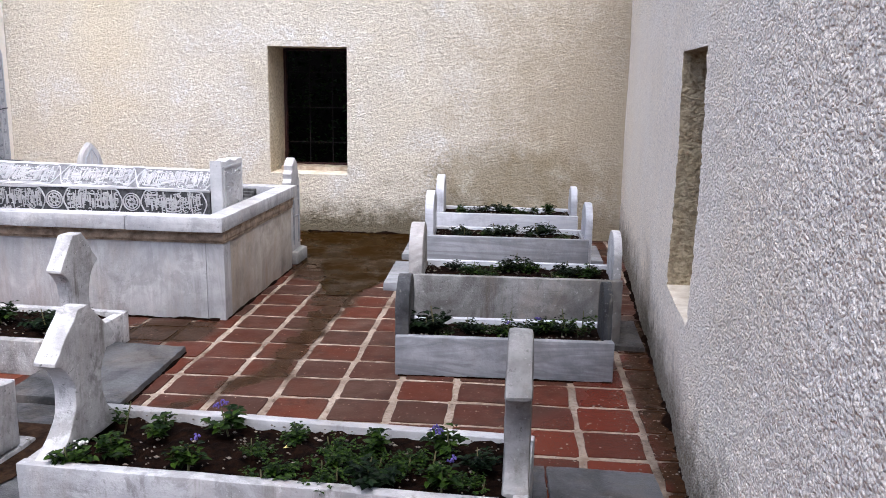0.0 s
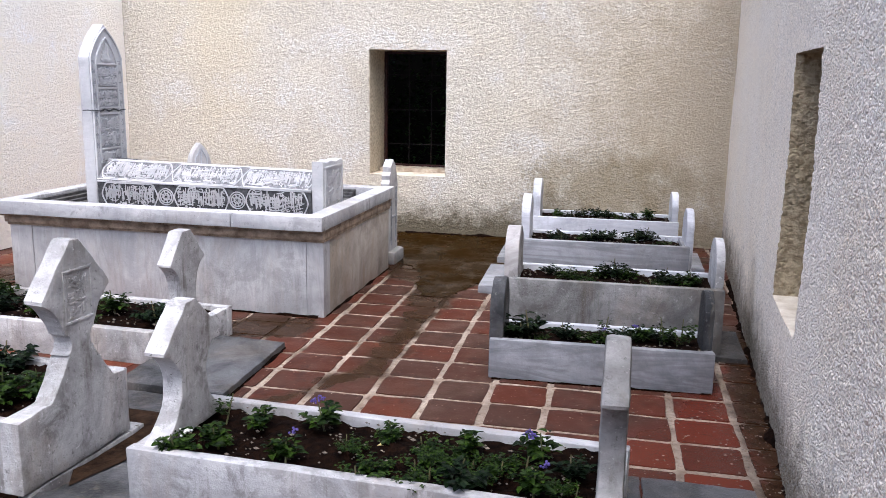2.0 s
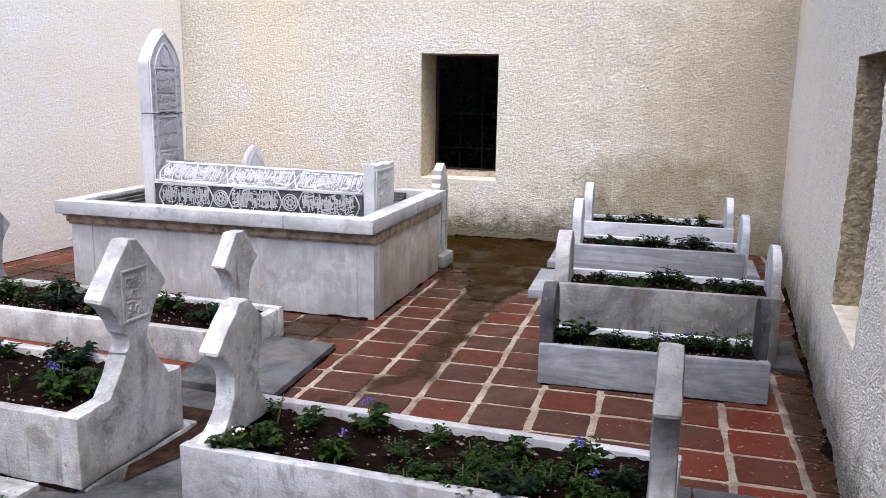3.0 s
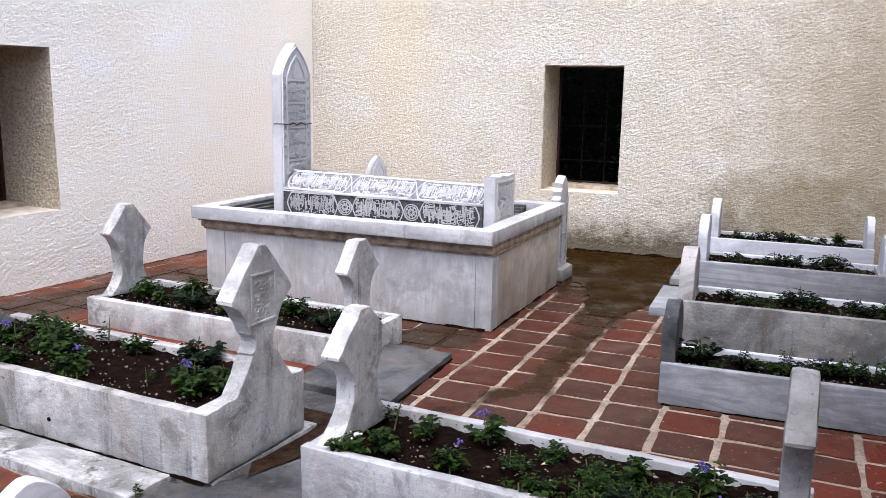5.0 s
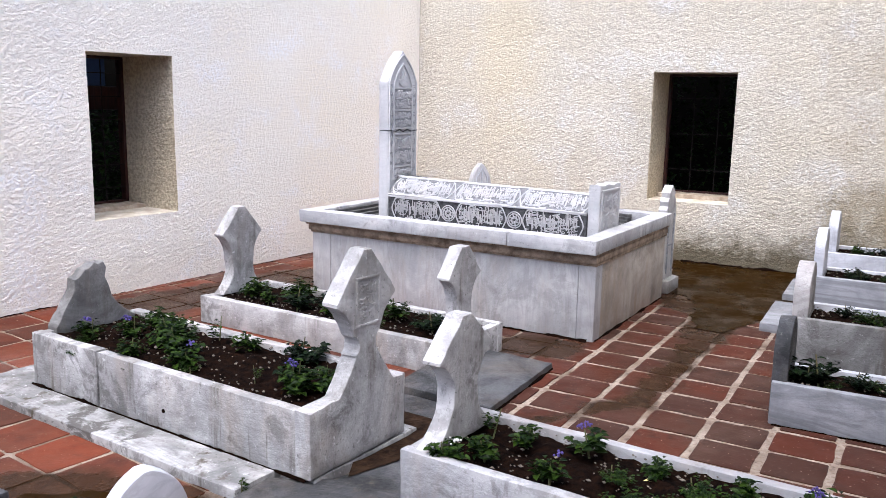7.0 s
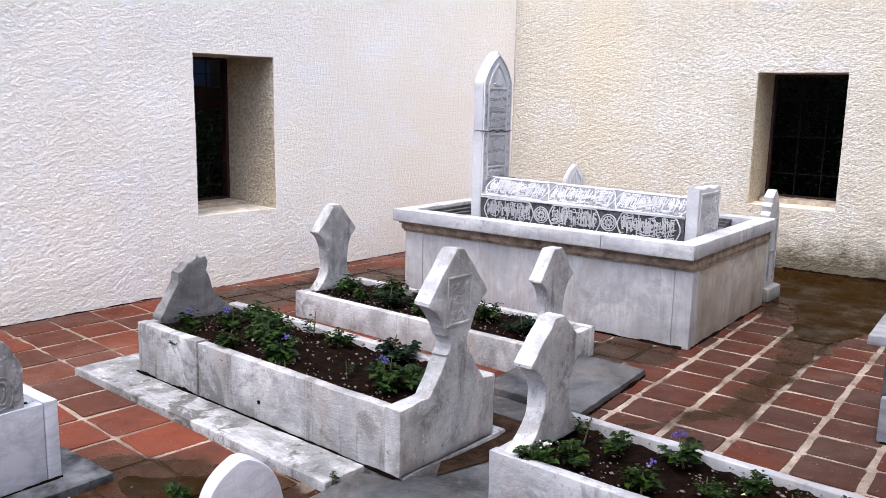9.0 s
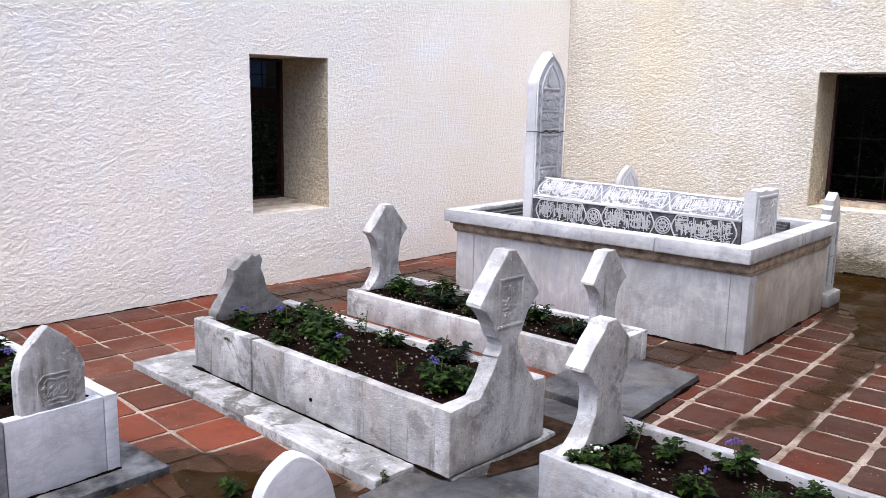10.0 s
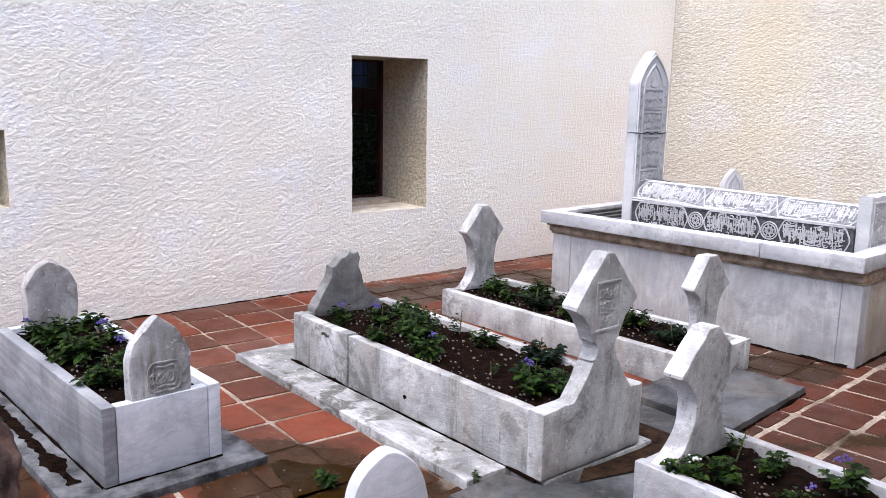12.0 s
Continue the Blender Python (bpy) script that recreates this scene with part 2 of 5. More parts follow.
M_SILL = plain("smoothed_sill_plaster", (0.72, 0.66, 0.54), (0.48, 0.40, 0.29), 9, 0.9, 0.35, 0.1)
M_MARBLE = marble("white_marble", (0.41, 0.408, 0.406), (0.28, 0.28, 0.285), 0.2, 0.5, 0.4)
M_TOMB = marble("tomb_marble", (0.47, 0.458, 0.445), (0.35, 0.345, 0.342), 0.3, 0.3, 0.2, rust=0.3, lay=(2.6, 2.6, 0.5))
M_RIM = marble("rim_marble", (0.50, 0.496, 0.49), (0.37, 0.37, 0.375), 0.2, 0.5, 0.4, rust=0.2)
M_RUSTY = marble("rust_washed_marble", (0.43, 0.385, 0.33), (0.30, 0.262, 0.215), 0.2, 0.35, 0.2, rust=0.75, lay=(2.6, 2.6, 0.5))
M_GREY = marble("streaked_grey_marble", (0.29, 0.295, 0.308), (0.19, 0.195, 0.207), 0.55, 0.25, 0.2, rust=0.1, lay=(0.4, 0.8, 4.0))
M_CLEAN = marble("clean_white_marble", (0.51, 0.518, 0.545), (0.39, 0.397, 0.42), 0.25, 0.15, 0.08, 0.4, rust=0.05)
M_OLD = marble("weathered_marble", (0.50, 0.492, 0.48), (0.29, 0.285, 0.276), 0.15, 0.62, 0.75, 0.75, 0.1, rust=0.35)
M_SLAB = marble("dark_paving_stone", (0.085, 0.086, 0.089), (0.024, 0.025, 0.026), 0.2, 0.7, 0.8, 0.55, 0.2, rust=0.15)
M_PLINTH = marble("worn_plinth_stone", (0.40, 0.395, 0.385), (0.20, 0.198, 0.193), 0.3, 0.95, 1.0, 0.8, 0.06, rust=0.1, lay=(1.0, 6.0, 1.0))
M_WETPLINTH = plain("dark_worn_plinth_stone", (0.014, 0.014, 0.015), (0.14, 0.141, 0.145), 9, 0.6, 0.5, 0.2, dist=0.006)
M_DIM = marble("lichen_grey_marble", (0.25, 0.245, 0.235), (0.12, 0.117, 0.111), 0.08, 0.6, 0.8, 0.8, 0.08, rust=0.25)
M_PINK = marble("pinkish_limestone", (0.42, 0.40, 0.38), (0.23, 0.217, 0.207), 0.1, 0.5, 0.9, 0.75)
M_MOULD = plain("rust_stained_moulding", (0.34, 0.26, 0.185), (0.12, 0.083, 0.053), 12, 0.8, 0.4)
M_BLACK = plain("blackened_marble", (0.075, 0.073, 0.07), (0.02, 0.02, 0.021), 9, 0.6, 0.4, stretch=(3, 1, 1))
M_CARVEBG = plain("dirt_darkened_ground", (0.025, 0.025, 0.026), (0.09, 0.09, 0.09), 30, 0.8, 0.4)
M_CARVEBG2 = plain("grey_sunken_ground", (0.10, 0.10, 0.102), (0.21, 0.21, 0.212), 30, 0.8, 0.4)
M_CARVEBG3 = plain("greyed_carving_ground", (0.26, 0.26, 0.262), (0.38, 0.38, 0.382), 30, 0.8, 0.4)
M_RELIEF = marble("relief_marble", (0.53, 0.525, 0.52), (0.43, 0.43, 0.432), 0.1, 0.1, 0.3, 0.65, rust=0.15)
M_TILE, M_TILE_RED, M_MORTAR = terracotta("terracotta", 0.88, 0.8), terracotta("orange_terracotta", 1.75, 0.45), mortar()
M_SOIL = plain("damp_soil", (0.009, 0.0043, 0.0024), (0.001, 0.0006, 0.0005), 26, 0.95, 0.9, 0.03, dist=0.012)
M_PEBBLE = plain("pale_pebbles", (0.20, 0.17, 0.135), (0.03, 0.021, 0.015), 60, 0.8)
M_LEAF = leaf_mat("green_leaves", (0.0018, 0.0065, 0.001), (0.024, 0.047, 0.0045))
M_LEAF2 = leaf_mat("dark_leaves", (0.001, 0.0035, 0.001), (0.006, 0.014, 0.003))
M_HEDGE = leaf_mat("hedge_leaves", (0.015, 0.043, 0.01), (0.04, 0.085, 0.018))
M_STEM = plain("green_stems", (0.07, 0.09, 0.03), (0.10, 0.08, 0.04), 30)
M_FLOWER = plain("violet_petals", (0.045, 0.03, 0.14), (0.075, 0.055, 0.20), 60, 0.7, 0.1)
M_WHITEFL = plain("white_petals", (0.55, 0.55, 0.52), (0.42, 0.42, 0.38), 60, 0.7, 0.1)
M_DRYLEAF = plain("dry_leaf", (0.50, 0.42, 0.16), (0.35, 0.25, 0.10), 60, 0.7, 0.1)
M_WOOD = plain("dark_red_wood", (0.05, 0.014, 0.010), (0.022, 0.009, 0.007), 14, 0.6, 0.3, stretch=(4, 4, 0.5))
M_SILLWOOD = plain("worn_sill_stone", (0.55, 0.47, 0.36), (0.30, 0.23, 0.16), 12, 0.85, 0.5)
M_IRON = plain("black_iron", (0.010, 0.009, 0.009), (0.02, 0.014, 0.012), 40, 0.7, 0.3, 0.15)
# near-black stands in for the shade beyond the window openings
M_DARK = plain("painted_outside_shade", (0.008, 0.008, 0.007), (0.014, 0.013, 0.011), 4, 0.95, 0.2, 0.1)
M_BLUE = plain("blue_board", (0.05, 0.09, 0.20), (0.04, 0.06, 0.13), 6, 0.6)
M_ROCK = plain("reddish_rock", (0.15, 0.088, 0.068), (0.018, 0.012, 0.009), 7, 0.85, 0.9, dist=0.02)
M_EARTH = plain("brown_earth", (0.034, 0.020, 0.012), (0.008, 0.005, 0.0035), 22, 0.95, 0.9, 0.03, dist=0.012)
M_SOLE = plain("outer_ground", (0.07, 0.055, 0.042), (0.035, 0.027, 0.02), 3, 0.95)


def water_mat():
    n = Nodes("muddy_water")
    p = n.place()
    n.bump(n.noise(p, 6, 2), 0.04, 0.01)
    return n.done(n.mix(n.noise(p, 3, 4), (0.022, 0.0105, 0.0018), (0.009, 0.0045, 0.0009)), n.ramp(n.noise(p, 2.3, 5, 0.65), (0.4, 0.12), (0.6, 0.5)), n.ramp(n.noise(p, 3.1, 5, 0.65), (0.50, 0.005), (0.72, 0.07)))


M_WATER = water_mat()


# ---- mesh helpers ----
def mesh_of(bm, name, mat, smooth=False):
    me = bpy.data.meshes.new(name)
    bm.normal_update()
    bm.to_mesh(me)
    bm.free()
    me.materials.append(mat)
    me.polygons.foreach_set("use_smooth", [True] * len(me.polygons))
    if not smooth:
        me.set_sharp_from_angle(angle=radians(32))
    return me


def part(name, bm, mat, parent, label="", smooth=False):
    ob = new(name, mesh_of(bm, name, mat, smooth))
    ob.parent = parent
    if label:
        ob["label"] = label
    return ob


def thing(name, m, label, category, group="", kind=""):
    ob = new(name)
    ob.matrix_world = m
    ob.empty_display_size = 0.1
    return tagged(ob, label, category, group, kind)


def raw(name, verts, faces, mat, smooth=False):
    me = bpy.data.meshes.new(name)
    me.from_pydata(verts, [], faces)
    me.materials.append(mat)
    if smooth:
        me.polygons.foreach_set("use_smooth", [True] * len(me.polygons))
    me.update()
    return me


def rough_up(bm, amp, freq, seed=0.0):
    for v in bm.verts:
        v.co += noise.noise_vector(v.co * freq + Vector((seed, seed * 1.7, -seed))) * amp


def box(x0, x1, y0, y1, z0, z1, bevel=0.006, cut=0.0, wear=0.0, seed=0.0):
    """A bevelled block; cut: length of the pieces into which it is divided, so that its edges can wear."""
    bm = bmesh.new()
    bmesh.ops.create_cube(bm, size=1)
    for v in bm.verts:
        v.co = Vector(((x0 + x1) / 2 + v.co.x * (x1 - x0), (y0 + y1) / 2 + v.co.y * (y1 - y0), (z0 + z1) / 2 + v.co.z * (z1 - z0)))
    if bevel:
        bmesh.ops.bevel(bm, geom=bm.edges[:], offset=bevel, segments=2, affect="EDGES", profile=0.6)
    if cut:
        for axis, (a, b) in enumerate(((x0, x1), (y0, y1), (z0, z1))):
            k = int((b - a) / cut)
            for i in range(1, k):
                co, no = Vector((0, 0, 0)), Vector((0, 0, 0))
                co[axis], no[axis] = a + (b - a) * i / k, 1
                bmesh.ops.bisect_plane(bm, geom=bm.verts[:] + bm.edges[:] + bm.faces[:], plane_co=co, plane_no=no)
        if wear:
            rough_up(bm, wear, 14, seed)
    return bm


def prism(outline, x0, x1, bevel=0.006, cut=0.0, wear=0.0, seed=0.0):
    """An outline in (y, z), drawn through from x0 to x1."""
    bm = bmesh.new()
    vs = [bm.verts.new((x0, y, z)) for y, z in outline]
    f = bm.faces.new(vs)
    ext = bmesh.ops.extrude_face_region(bm, geom=[f])
    for v in ext["geom"]:
        if isinstance(v, bmesh.types.BMVert):
            v.co.x = x1
    bmesh.ops.recalc_face_normals(bm, faces=bm.faces[:])
    if bevel:
        caps = [e for e in bm.edges if abs(e.verts[0].co.x - e.verts[1].co.x) < 1e-6]
        bmesh.ops.bevel(bm, geom=caps, offset=bevel, segments=2, affect="EDGES", profile=0.6)
    if wear:
        zs, ys = [p[1] for p in outline], [p[0] for p in outline]
        for axis, a, b in ((1, min(ys), max(ys)), (2, min(zs), max(zs))):
            k = max(2, int((b - a) / 0.04))
            for i in range(1, k):
                co, no = Vector((0, 0, 0)), Vector((0, 0, 0))
                co[axis], no[axis] = a + (b - a) * i / k, 1
                bmesh.ops.bisect_plane(bm, geom=bm.verts[:] + bm.edges[:] + bm.faces[:], plane_co=co, plane_no=no)
        rough_up(bm, wear, 16, seed)
    return bm


def join(bms):
    out = bmesh.new()
    for b in bms:
        me = bpy.data.meshes.new("tmp")
        b.to_mesh(me)
        b.free()
        out.from_mesh(me)
        bpy.data.meshes.remove(me)
    return out


# ---- walls of thrown plaster ----
rng = np.random.default_rng(5)
TABLE = rng.random((64, 64, 64))


def vnoise(p):
    i = np.floor(p).astype(int)
    f = p - i
    f = f * f * (3 - 2 * f)
    out = 0
    for dx in (0, 1):
        for dy in (0, 1):
            for dz in (0, 1):
                w = (f[:, 0] if dx else 1 - f[:, 0]) * (f[:, 1] if dy else 1 - f[:, 1]) * (f[:, 2] if dz else 1 - f[:, 2])
                out = out + w * TABLE[(i[:, 0] + dx) % 64, (i[:, 1] + dy) % 64, (i[:, 2] + dz) % 64]
    return out


def plaster(p, size, amp, even=False):
    """Offsets for points of a plastered wall: short slanting ridges and pits, the same field on faces and reveals."""
    q = np.stack([p[:, 0] + 0.55 * p[:, 2], p[:, 1], p[:, 2] - 0.4 * p[:, 0]], 1)
    if even:
        q = p
    w = np.stack([vnoise(p * 9 + k * 7.3) - 0.5 for k in range(3)], 1)
    q = q + 0.05 * w
    a = vnoise(q * np.array([1.0, 1.0, 1.0] if even else [0.75, 1.0, 1.3]) / size)
    b = vnoise(q * 2.1 / size + 11)
    lump = np.clip((a - 0.25) / 0.4, 0, 1)
    h = 0.6 * lump + 0.55 * b - 0.6
    side = vnoise(p / (size * 2.2) + 31) - 0.5
    side2 = vnoise(p / (size * 2.2) + 53) - 0.5
    slow = vnoise(p * 1.7 + 3) - 0.5
    k = 0.4 if even else 0.8
    return np.stack([side * amp * k, h * amp * 1.6 + slow * 0.02, side2 * amp * k], 1)


def sheet(o, u, v, us, vs):
    """A grid of points o + a u + b v."""
    a, b = np.meshgrid(us, vs, indexing="ij")
    pts = o + a[..., None] * u + b[..., None] * v
    n, m = len(us), len(vs)
    k = np.arange(n * m).reshape(n, m)
    quads = np.stack([k[:-1, :-1], k[1:, :-1], k[1:, 1:], k[:-1, 1:]], -1)
    return pts.reshape(-1, 3), quads


def steps(a, b, step, extra=()):
    s = np.linspace(a, b, max(2, int(round((b - a) / step)) + 1))
    for e in extra:
        s[np.argmin(abs(s - e))] = e
    return np.unique(s)


def wall(name, m, length, height, holes, thick, step, size, amp, mat, label, inner=None, sill=None, even=False):
    """A wall along local x; it shows its face to local -y. holes: (x0, x1, z0, z1), cut right through."""
    xs = steps(0, length, step, [h[k] for h in holes for k in (0, 1)])
    zs = np.unique(np.concatenate([steps(-0.05, 2.45, step, [h[k] for h in holes for k in (2, 3)]), np.linspace(2.45, height, 14)]))
    X, Y, Z = np.eye(3)
    pts, quads = sheet(np.zeros(3), X, Z, xs, zs)
    cx, cz = (xs[:-1] + xs[1:]) / 2, (zs[:-1] + zs[1:]) / 2
    keep = np.ones((len(cx), len(cz)), bool)
    for x0, x1, z0, z1 in holes:
        keep &= ~(((cx > x0) & (cx < x1))[:, None] & ((cz > z0) & (cz < z1))[None, :])
    P, Q, sills = [pts], [quads[keep]], []
    front = len(Q[0])
    count = len(pts)
    deep = steps(0, thick, step * 1.3)
    for x0, x1, z0, z1 in holes:
        hx, hz = xs[(xs >= x0) & (xs <= x1)], zs[(zs >= z0) & (zs <= z1)]
        for o, u, v, us, vs in (((x0, 0, 0), Y, Z, deep, hz), ((x1, 0, 0), Z, Y, hz, deep), ((0, 0, z0), X, Y, hx, deep), ((0, 0, z1), Y, X, deep, hx)):
            p, q = sheet(np.array(o, float), u, v, us, vs)
            if o[:2] == (0, 0) and o[2] == z0:
                a = sum(len(k.reshape(-1, 4)) for k in Q)
                sills.append((a, a + len(q.reshape(-1, 4))))
            P.append(p)
            Q.append(q.reshape(-1, 4) + count)
            count += len(p)
    pts = np.concatenate(P)
    quads = np.concatenate([q.reshape(-1, 4) for q in Q])
    seed = np.array([float(m.translation.x), float(m.translation.y), 20.0])
    pts = pts + plaster(pts + seed, size, amp, even) * np.array([1, -1, 1])
    # the far side and the top
    zt, b = height + 0.02, len(pts)
    xb = sorted({0.0, length, *[h[k] for h in holes for k in (0, 1)]})
    zb = sorted({-0.05, zt, *[h[k] for h in holes for k in (2, 3)]})
    extra, faces = [(x, thick, z) for x in xb for z in zb], []
    nz = len(zb)
    for i in range(len(xb) - 1):
        for j in range(nz - 1):
            mx, mz = (xb[i] + xb[i + 1]) / 2, (zb[j] + zb[j + 1]) / 2
            if not any(h[0] < mx < h[1] and h[2] < mz < h[3] for h in holes):
                faces.append((b + i * nz + j, b + i * nz + j + 1, b + (i + 1) * nz + j + 1, b + (i + 1) * nz + j))
    c = b + len(extra)
    extra += [(0, -0.03, zt), (length, -0.03, zt), (length, thick, zt), (0, thick, zt), (0, -0.03, zt - 0.06), (length, -0.03, zt - 0.06)]
    faces += [(c, c + 1, c + 2, c + 3), (c + 4, c + 5, c + 1, c)]
    me = raw(name, np.concatenate([pts, np.array(extra)]).tolist(), quads.tolist() + faces, mat, True)
    if inner:
        me.materials.append(inner)
        me.materials.append(sill)
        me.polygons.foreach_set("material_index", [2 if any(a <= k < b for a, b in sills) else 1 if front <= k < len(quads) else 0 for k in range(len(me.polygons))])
    ob = new(name, me)
    ob.matrix_world = m
    return tagged(ob, label, "wall", kind="structure")


def along(ax, ay, bx, by):
    """A frame whose x runs from a to b and whose -y is the face side."""
    return pose(ax, ay, 0, 0, 0, math.degrees(math.atan2(by - ay, bx - ax))), math.hypot(bx - ax, by - ay)


BACK_A, BACK_B = (-5.05, 8.75), (1.30, 8.60)
LEFT_A, LEFT_B = (-5.42 - 0.087 * 5.0, -0.5), BACK_A
RIGHT_A, RIGHT_B = (1.285, 8.60), (0.44, -1.2)
m_back, l_back = along(*BACK_A, *BACK_B)
m_left, l_left = along(*LEFT_A, *LEFT_B)
m_right, l_right = along(*RIGHT_A, *RIGHT_B)
wall("wall_north", m_back, l_back, 4.0, [(2.76, 3.565, 0.60, 1.872)], 0.72, 0.0098, 0.018, 0.0046, M_BACK, "cream wall of thrown stucco with one deep window", M_REVEAL_SHADE, M_SILL)
wall("wall_west", m_left, l_left, 2.85, [(5.02, 5.80, 0.60, 1.876), (1.80, 2.46, 0.83, 1.31)], 0.70, 0.0098, 0.0165, 0.0036, M_LEFT, "pale stucco wall with deep window openings", M_REVEAL_SHADE, M_SILL)
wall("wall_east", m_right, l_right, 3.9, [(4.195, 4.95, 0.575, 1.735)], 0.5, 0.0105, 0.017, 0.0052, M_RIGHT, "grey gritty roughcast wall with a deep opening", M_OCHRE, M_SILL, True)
# unseen south wall, added; low and distant so that skylight enters
wall("wall_south", along(6.0, -9.0, -9.0, -9.0)[0], 15.0, 2.4, [], 0.4, 0.1, 0.2, 0.01, M_BACK, "added cream stucco wall closing the unseen far side")

# ---- outside, seen through the windows ----
ground = new("ground", raw("ground", [(-60, -60, -0.09), (60, -60, -0.09), (60, 60, -0.09), (-60, 60, -0.09)], [(0, 1, 2, 3)], M_SOLE))
tagged(ground, "bare brown earth outside the courtyard", "ground", kind="structure")


def leaf_verts(size, width, fold=0.25, bend=0.3):
    """A pointed leaf folded along its rib, along +x."""
    v = [(0, 0, 0), (0.35, -width / 2, fold * width), (0.35, 0, 0.03), (0.35, width / 2, fold * width),
         (0.72, -width * 0.36, fold * width * 0.6 - bend * 0.12), (0.72, 0, -bend * 0.14), (0.72, width * 0.36, fold * width * 0.6 - bend * 0.12), (1, 0, -bend * 0.4)]
    f = [(0, 1, 2), (0, 2, 3), (1, 4, 5, 2), (2, 5, 6, 3), (4, 7, 5), (5, 7, 6)]
    return [Vector(p) * size for p in v], f


def scatter_leaves(name, mat, spots, rnd):
    """spots: (place, heading, pitch, size)."""
    vs, fs = [], []
    for p, yaw, pitch, size in spots:
        lv, lf = leaf_verts(size, rnd.uniform(0.5, 0.7))
        r = Euler((rnd.uniform(-0.4, 0.4), -pitch, yaw)).to_matrix()
        b = len(vs)
        vs += [r @ q + Vector(p) for q in lv]
        fs += [tuple(b + i for i in f) for f in lf]
    return raw(name, vs, fs, mat)


def hedge(m, w, d, h, count, seed, label):
    rnd = random.Random(seed)
    spots = []
    while len(spots) < count:
        p = Vector((rnd.uniform(0, w), rnd.uniform(0, d), rnd.uniform(0, h)))
        if noise.noise(p * 2.3 + Vector((seed, 0, 0))) > -0.08:
            spots.append((p, rnd.uniform(0, 6.28), rnd.uniform(-0.9, 0.5), rnd.uniform(0.04, 0.09)))
    ob = new("hedge", scatter_leaves("hedge", M_HEDGE, spots, rnd))
    ob.matrix_world = m
    return tagged(ob, label, "hedge", kind="stuff")


hedge(m_back @ pose(1.6, 1.7, -0.05), 3.4, 0.7, 2.6, 5200, 3, "dark green shrubs in shade behind the grille")
hedge(m_left @ pose(4.2, 1.15, -0.05), 2.2, 0.6, 1.5, 3600, 4, "green shrubs in shade outside the window")


def shade_box(m, x0, x1, y0, y1, h, name, label, gap=0.0):
    """Added box behind a window; it shuts out light so the opening looks dark."""
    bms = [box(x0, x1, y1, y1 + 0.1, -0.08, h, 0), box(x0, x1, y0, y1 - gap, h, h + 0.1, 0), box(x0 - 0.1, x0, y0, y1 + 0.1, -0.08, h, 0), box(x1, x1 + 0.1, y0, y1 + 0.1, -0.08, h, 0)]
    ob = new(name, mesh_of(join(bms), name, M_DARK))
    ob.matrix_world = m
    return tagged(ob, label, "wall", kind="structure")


shade_box(m_back, 0.8, 5.8, 0.75, 3.2, 3.0, "wall_outer", "added near-black box that keeps light from the window", 0.35)
shade_box(m_left, 1.2, 7.6, 0.74, 3.0, 3.0, "wall_outer", "added near-black box that keeps light from the window", 0.6)
shade_box(m_right, 3.6, 5.6, 0.54, 1.6, 3.0, "wall_outer", "added near-black box that keeps light from the window")


def window(m, x0, x1, z0, z1, y, bars, rungs, name, label, wood, f=0.022):
    """A grille in a frame, set deep in the opening, with a sill in front."""
    w = thing(name, m, label, "window", kind="structure")
    part("window_frame", join([box(x0 - 0.01, x0 + f, y, y + 0.07, z0, z1), box(x1 - f, x1 + 0.01, y, y + 0.07, z0, z1),
                               box(x0 + f, x1 - f, y, y + 0.07, z1 - f, z1 + 0.01), box(x0 + f, x1 - f, y, y + 0.07, z0, z0 + f)]), wood, w)
    part("window_sill", box(x0 + 0.01, x1 - 0.01, y - 0.25, y - 0.003, z0 - 0.06, z0 + 0.006, 0.01, 0.05, 0.008), M_SILLWOOD, w, "worn pale sill with dark stains")
    for i in range(bars):
        x = x0 + f + (x1 - x0 - 2 * f) * (i + 1) / (bars + 1)
        bm = bmesh.new()
        bmesh.ops.create_cone(bm, cap_ends=True, segments=8, radius1=0.005, radius2=0.005, depth=z1 - z0 - 2 * f, matrix=pose(x, y + 0.02, (z0 + z1) / 2))
        part("bar", bm, M_IRON, w)
    for i in range(rungs):
        z = z0 + f + (z1 - z0 - 2 * f) * (i + 0.6) / (rungs + 0.2)
        bm = box(x0 + f, x1 - f, y + 0.008, y + 0.014, z - 0.004, z + 0.004, 0.0015)
        part("rung", bm, M_IRON, w)
    return w


window(m_back, 2.765, 3.56, 0.635, 1.87, 0.57, 2, 3, "window_1", "deep window with a black iron grille", M_WOOD)
window(m_left, 5.025, 5.795, 0.625, 1.874, 0.65, 3, 6, "window_2", "deep window with dark red frame and iron grille", M_WOOD)
# added board and beam, for the bluish glass and the red band below it
board = new("sign_board", mesh_of(box(5.0, 5.9, 1.05, 1.09, 1.63, 2.1, 0.01), "sign_board", M_BLUE))
board.matrix_world = m_left
tagged(board, "dark blue board standing in for bluish glass", "board")
beam = new("beam", mesh_of(box(4.6, 6.2, 1.05, 1.10, 1.42, 1.625, 0.01), "beam", M_WOOD))
beam.matrix_world = m_left
tagged(beam, "dark red wooden beam added outside the window", "beam")

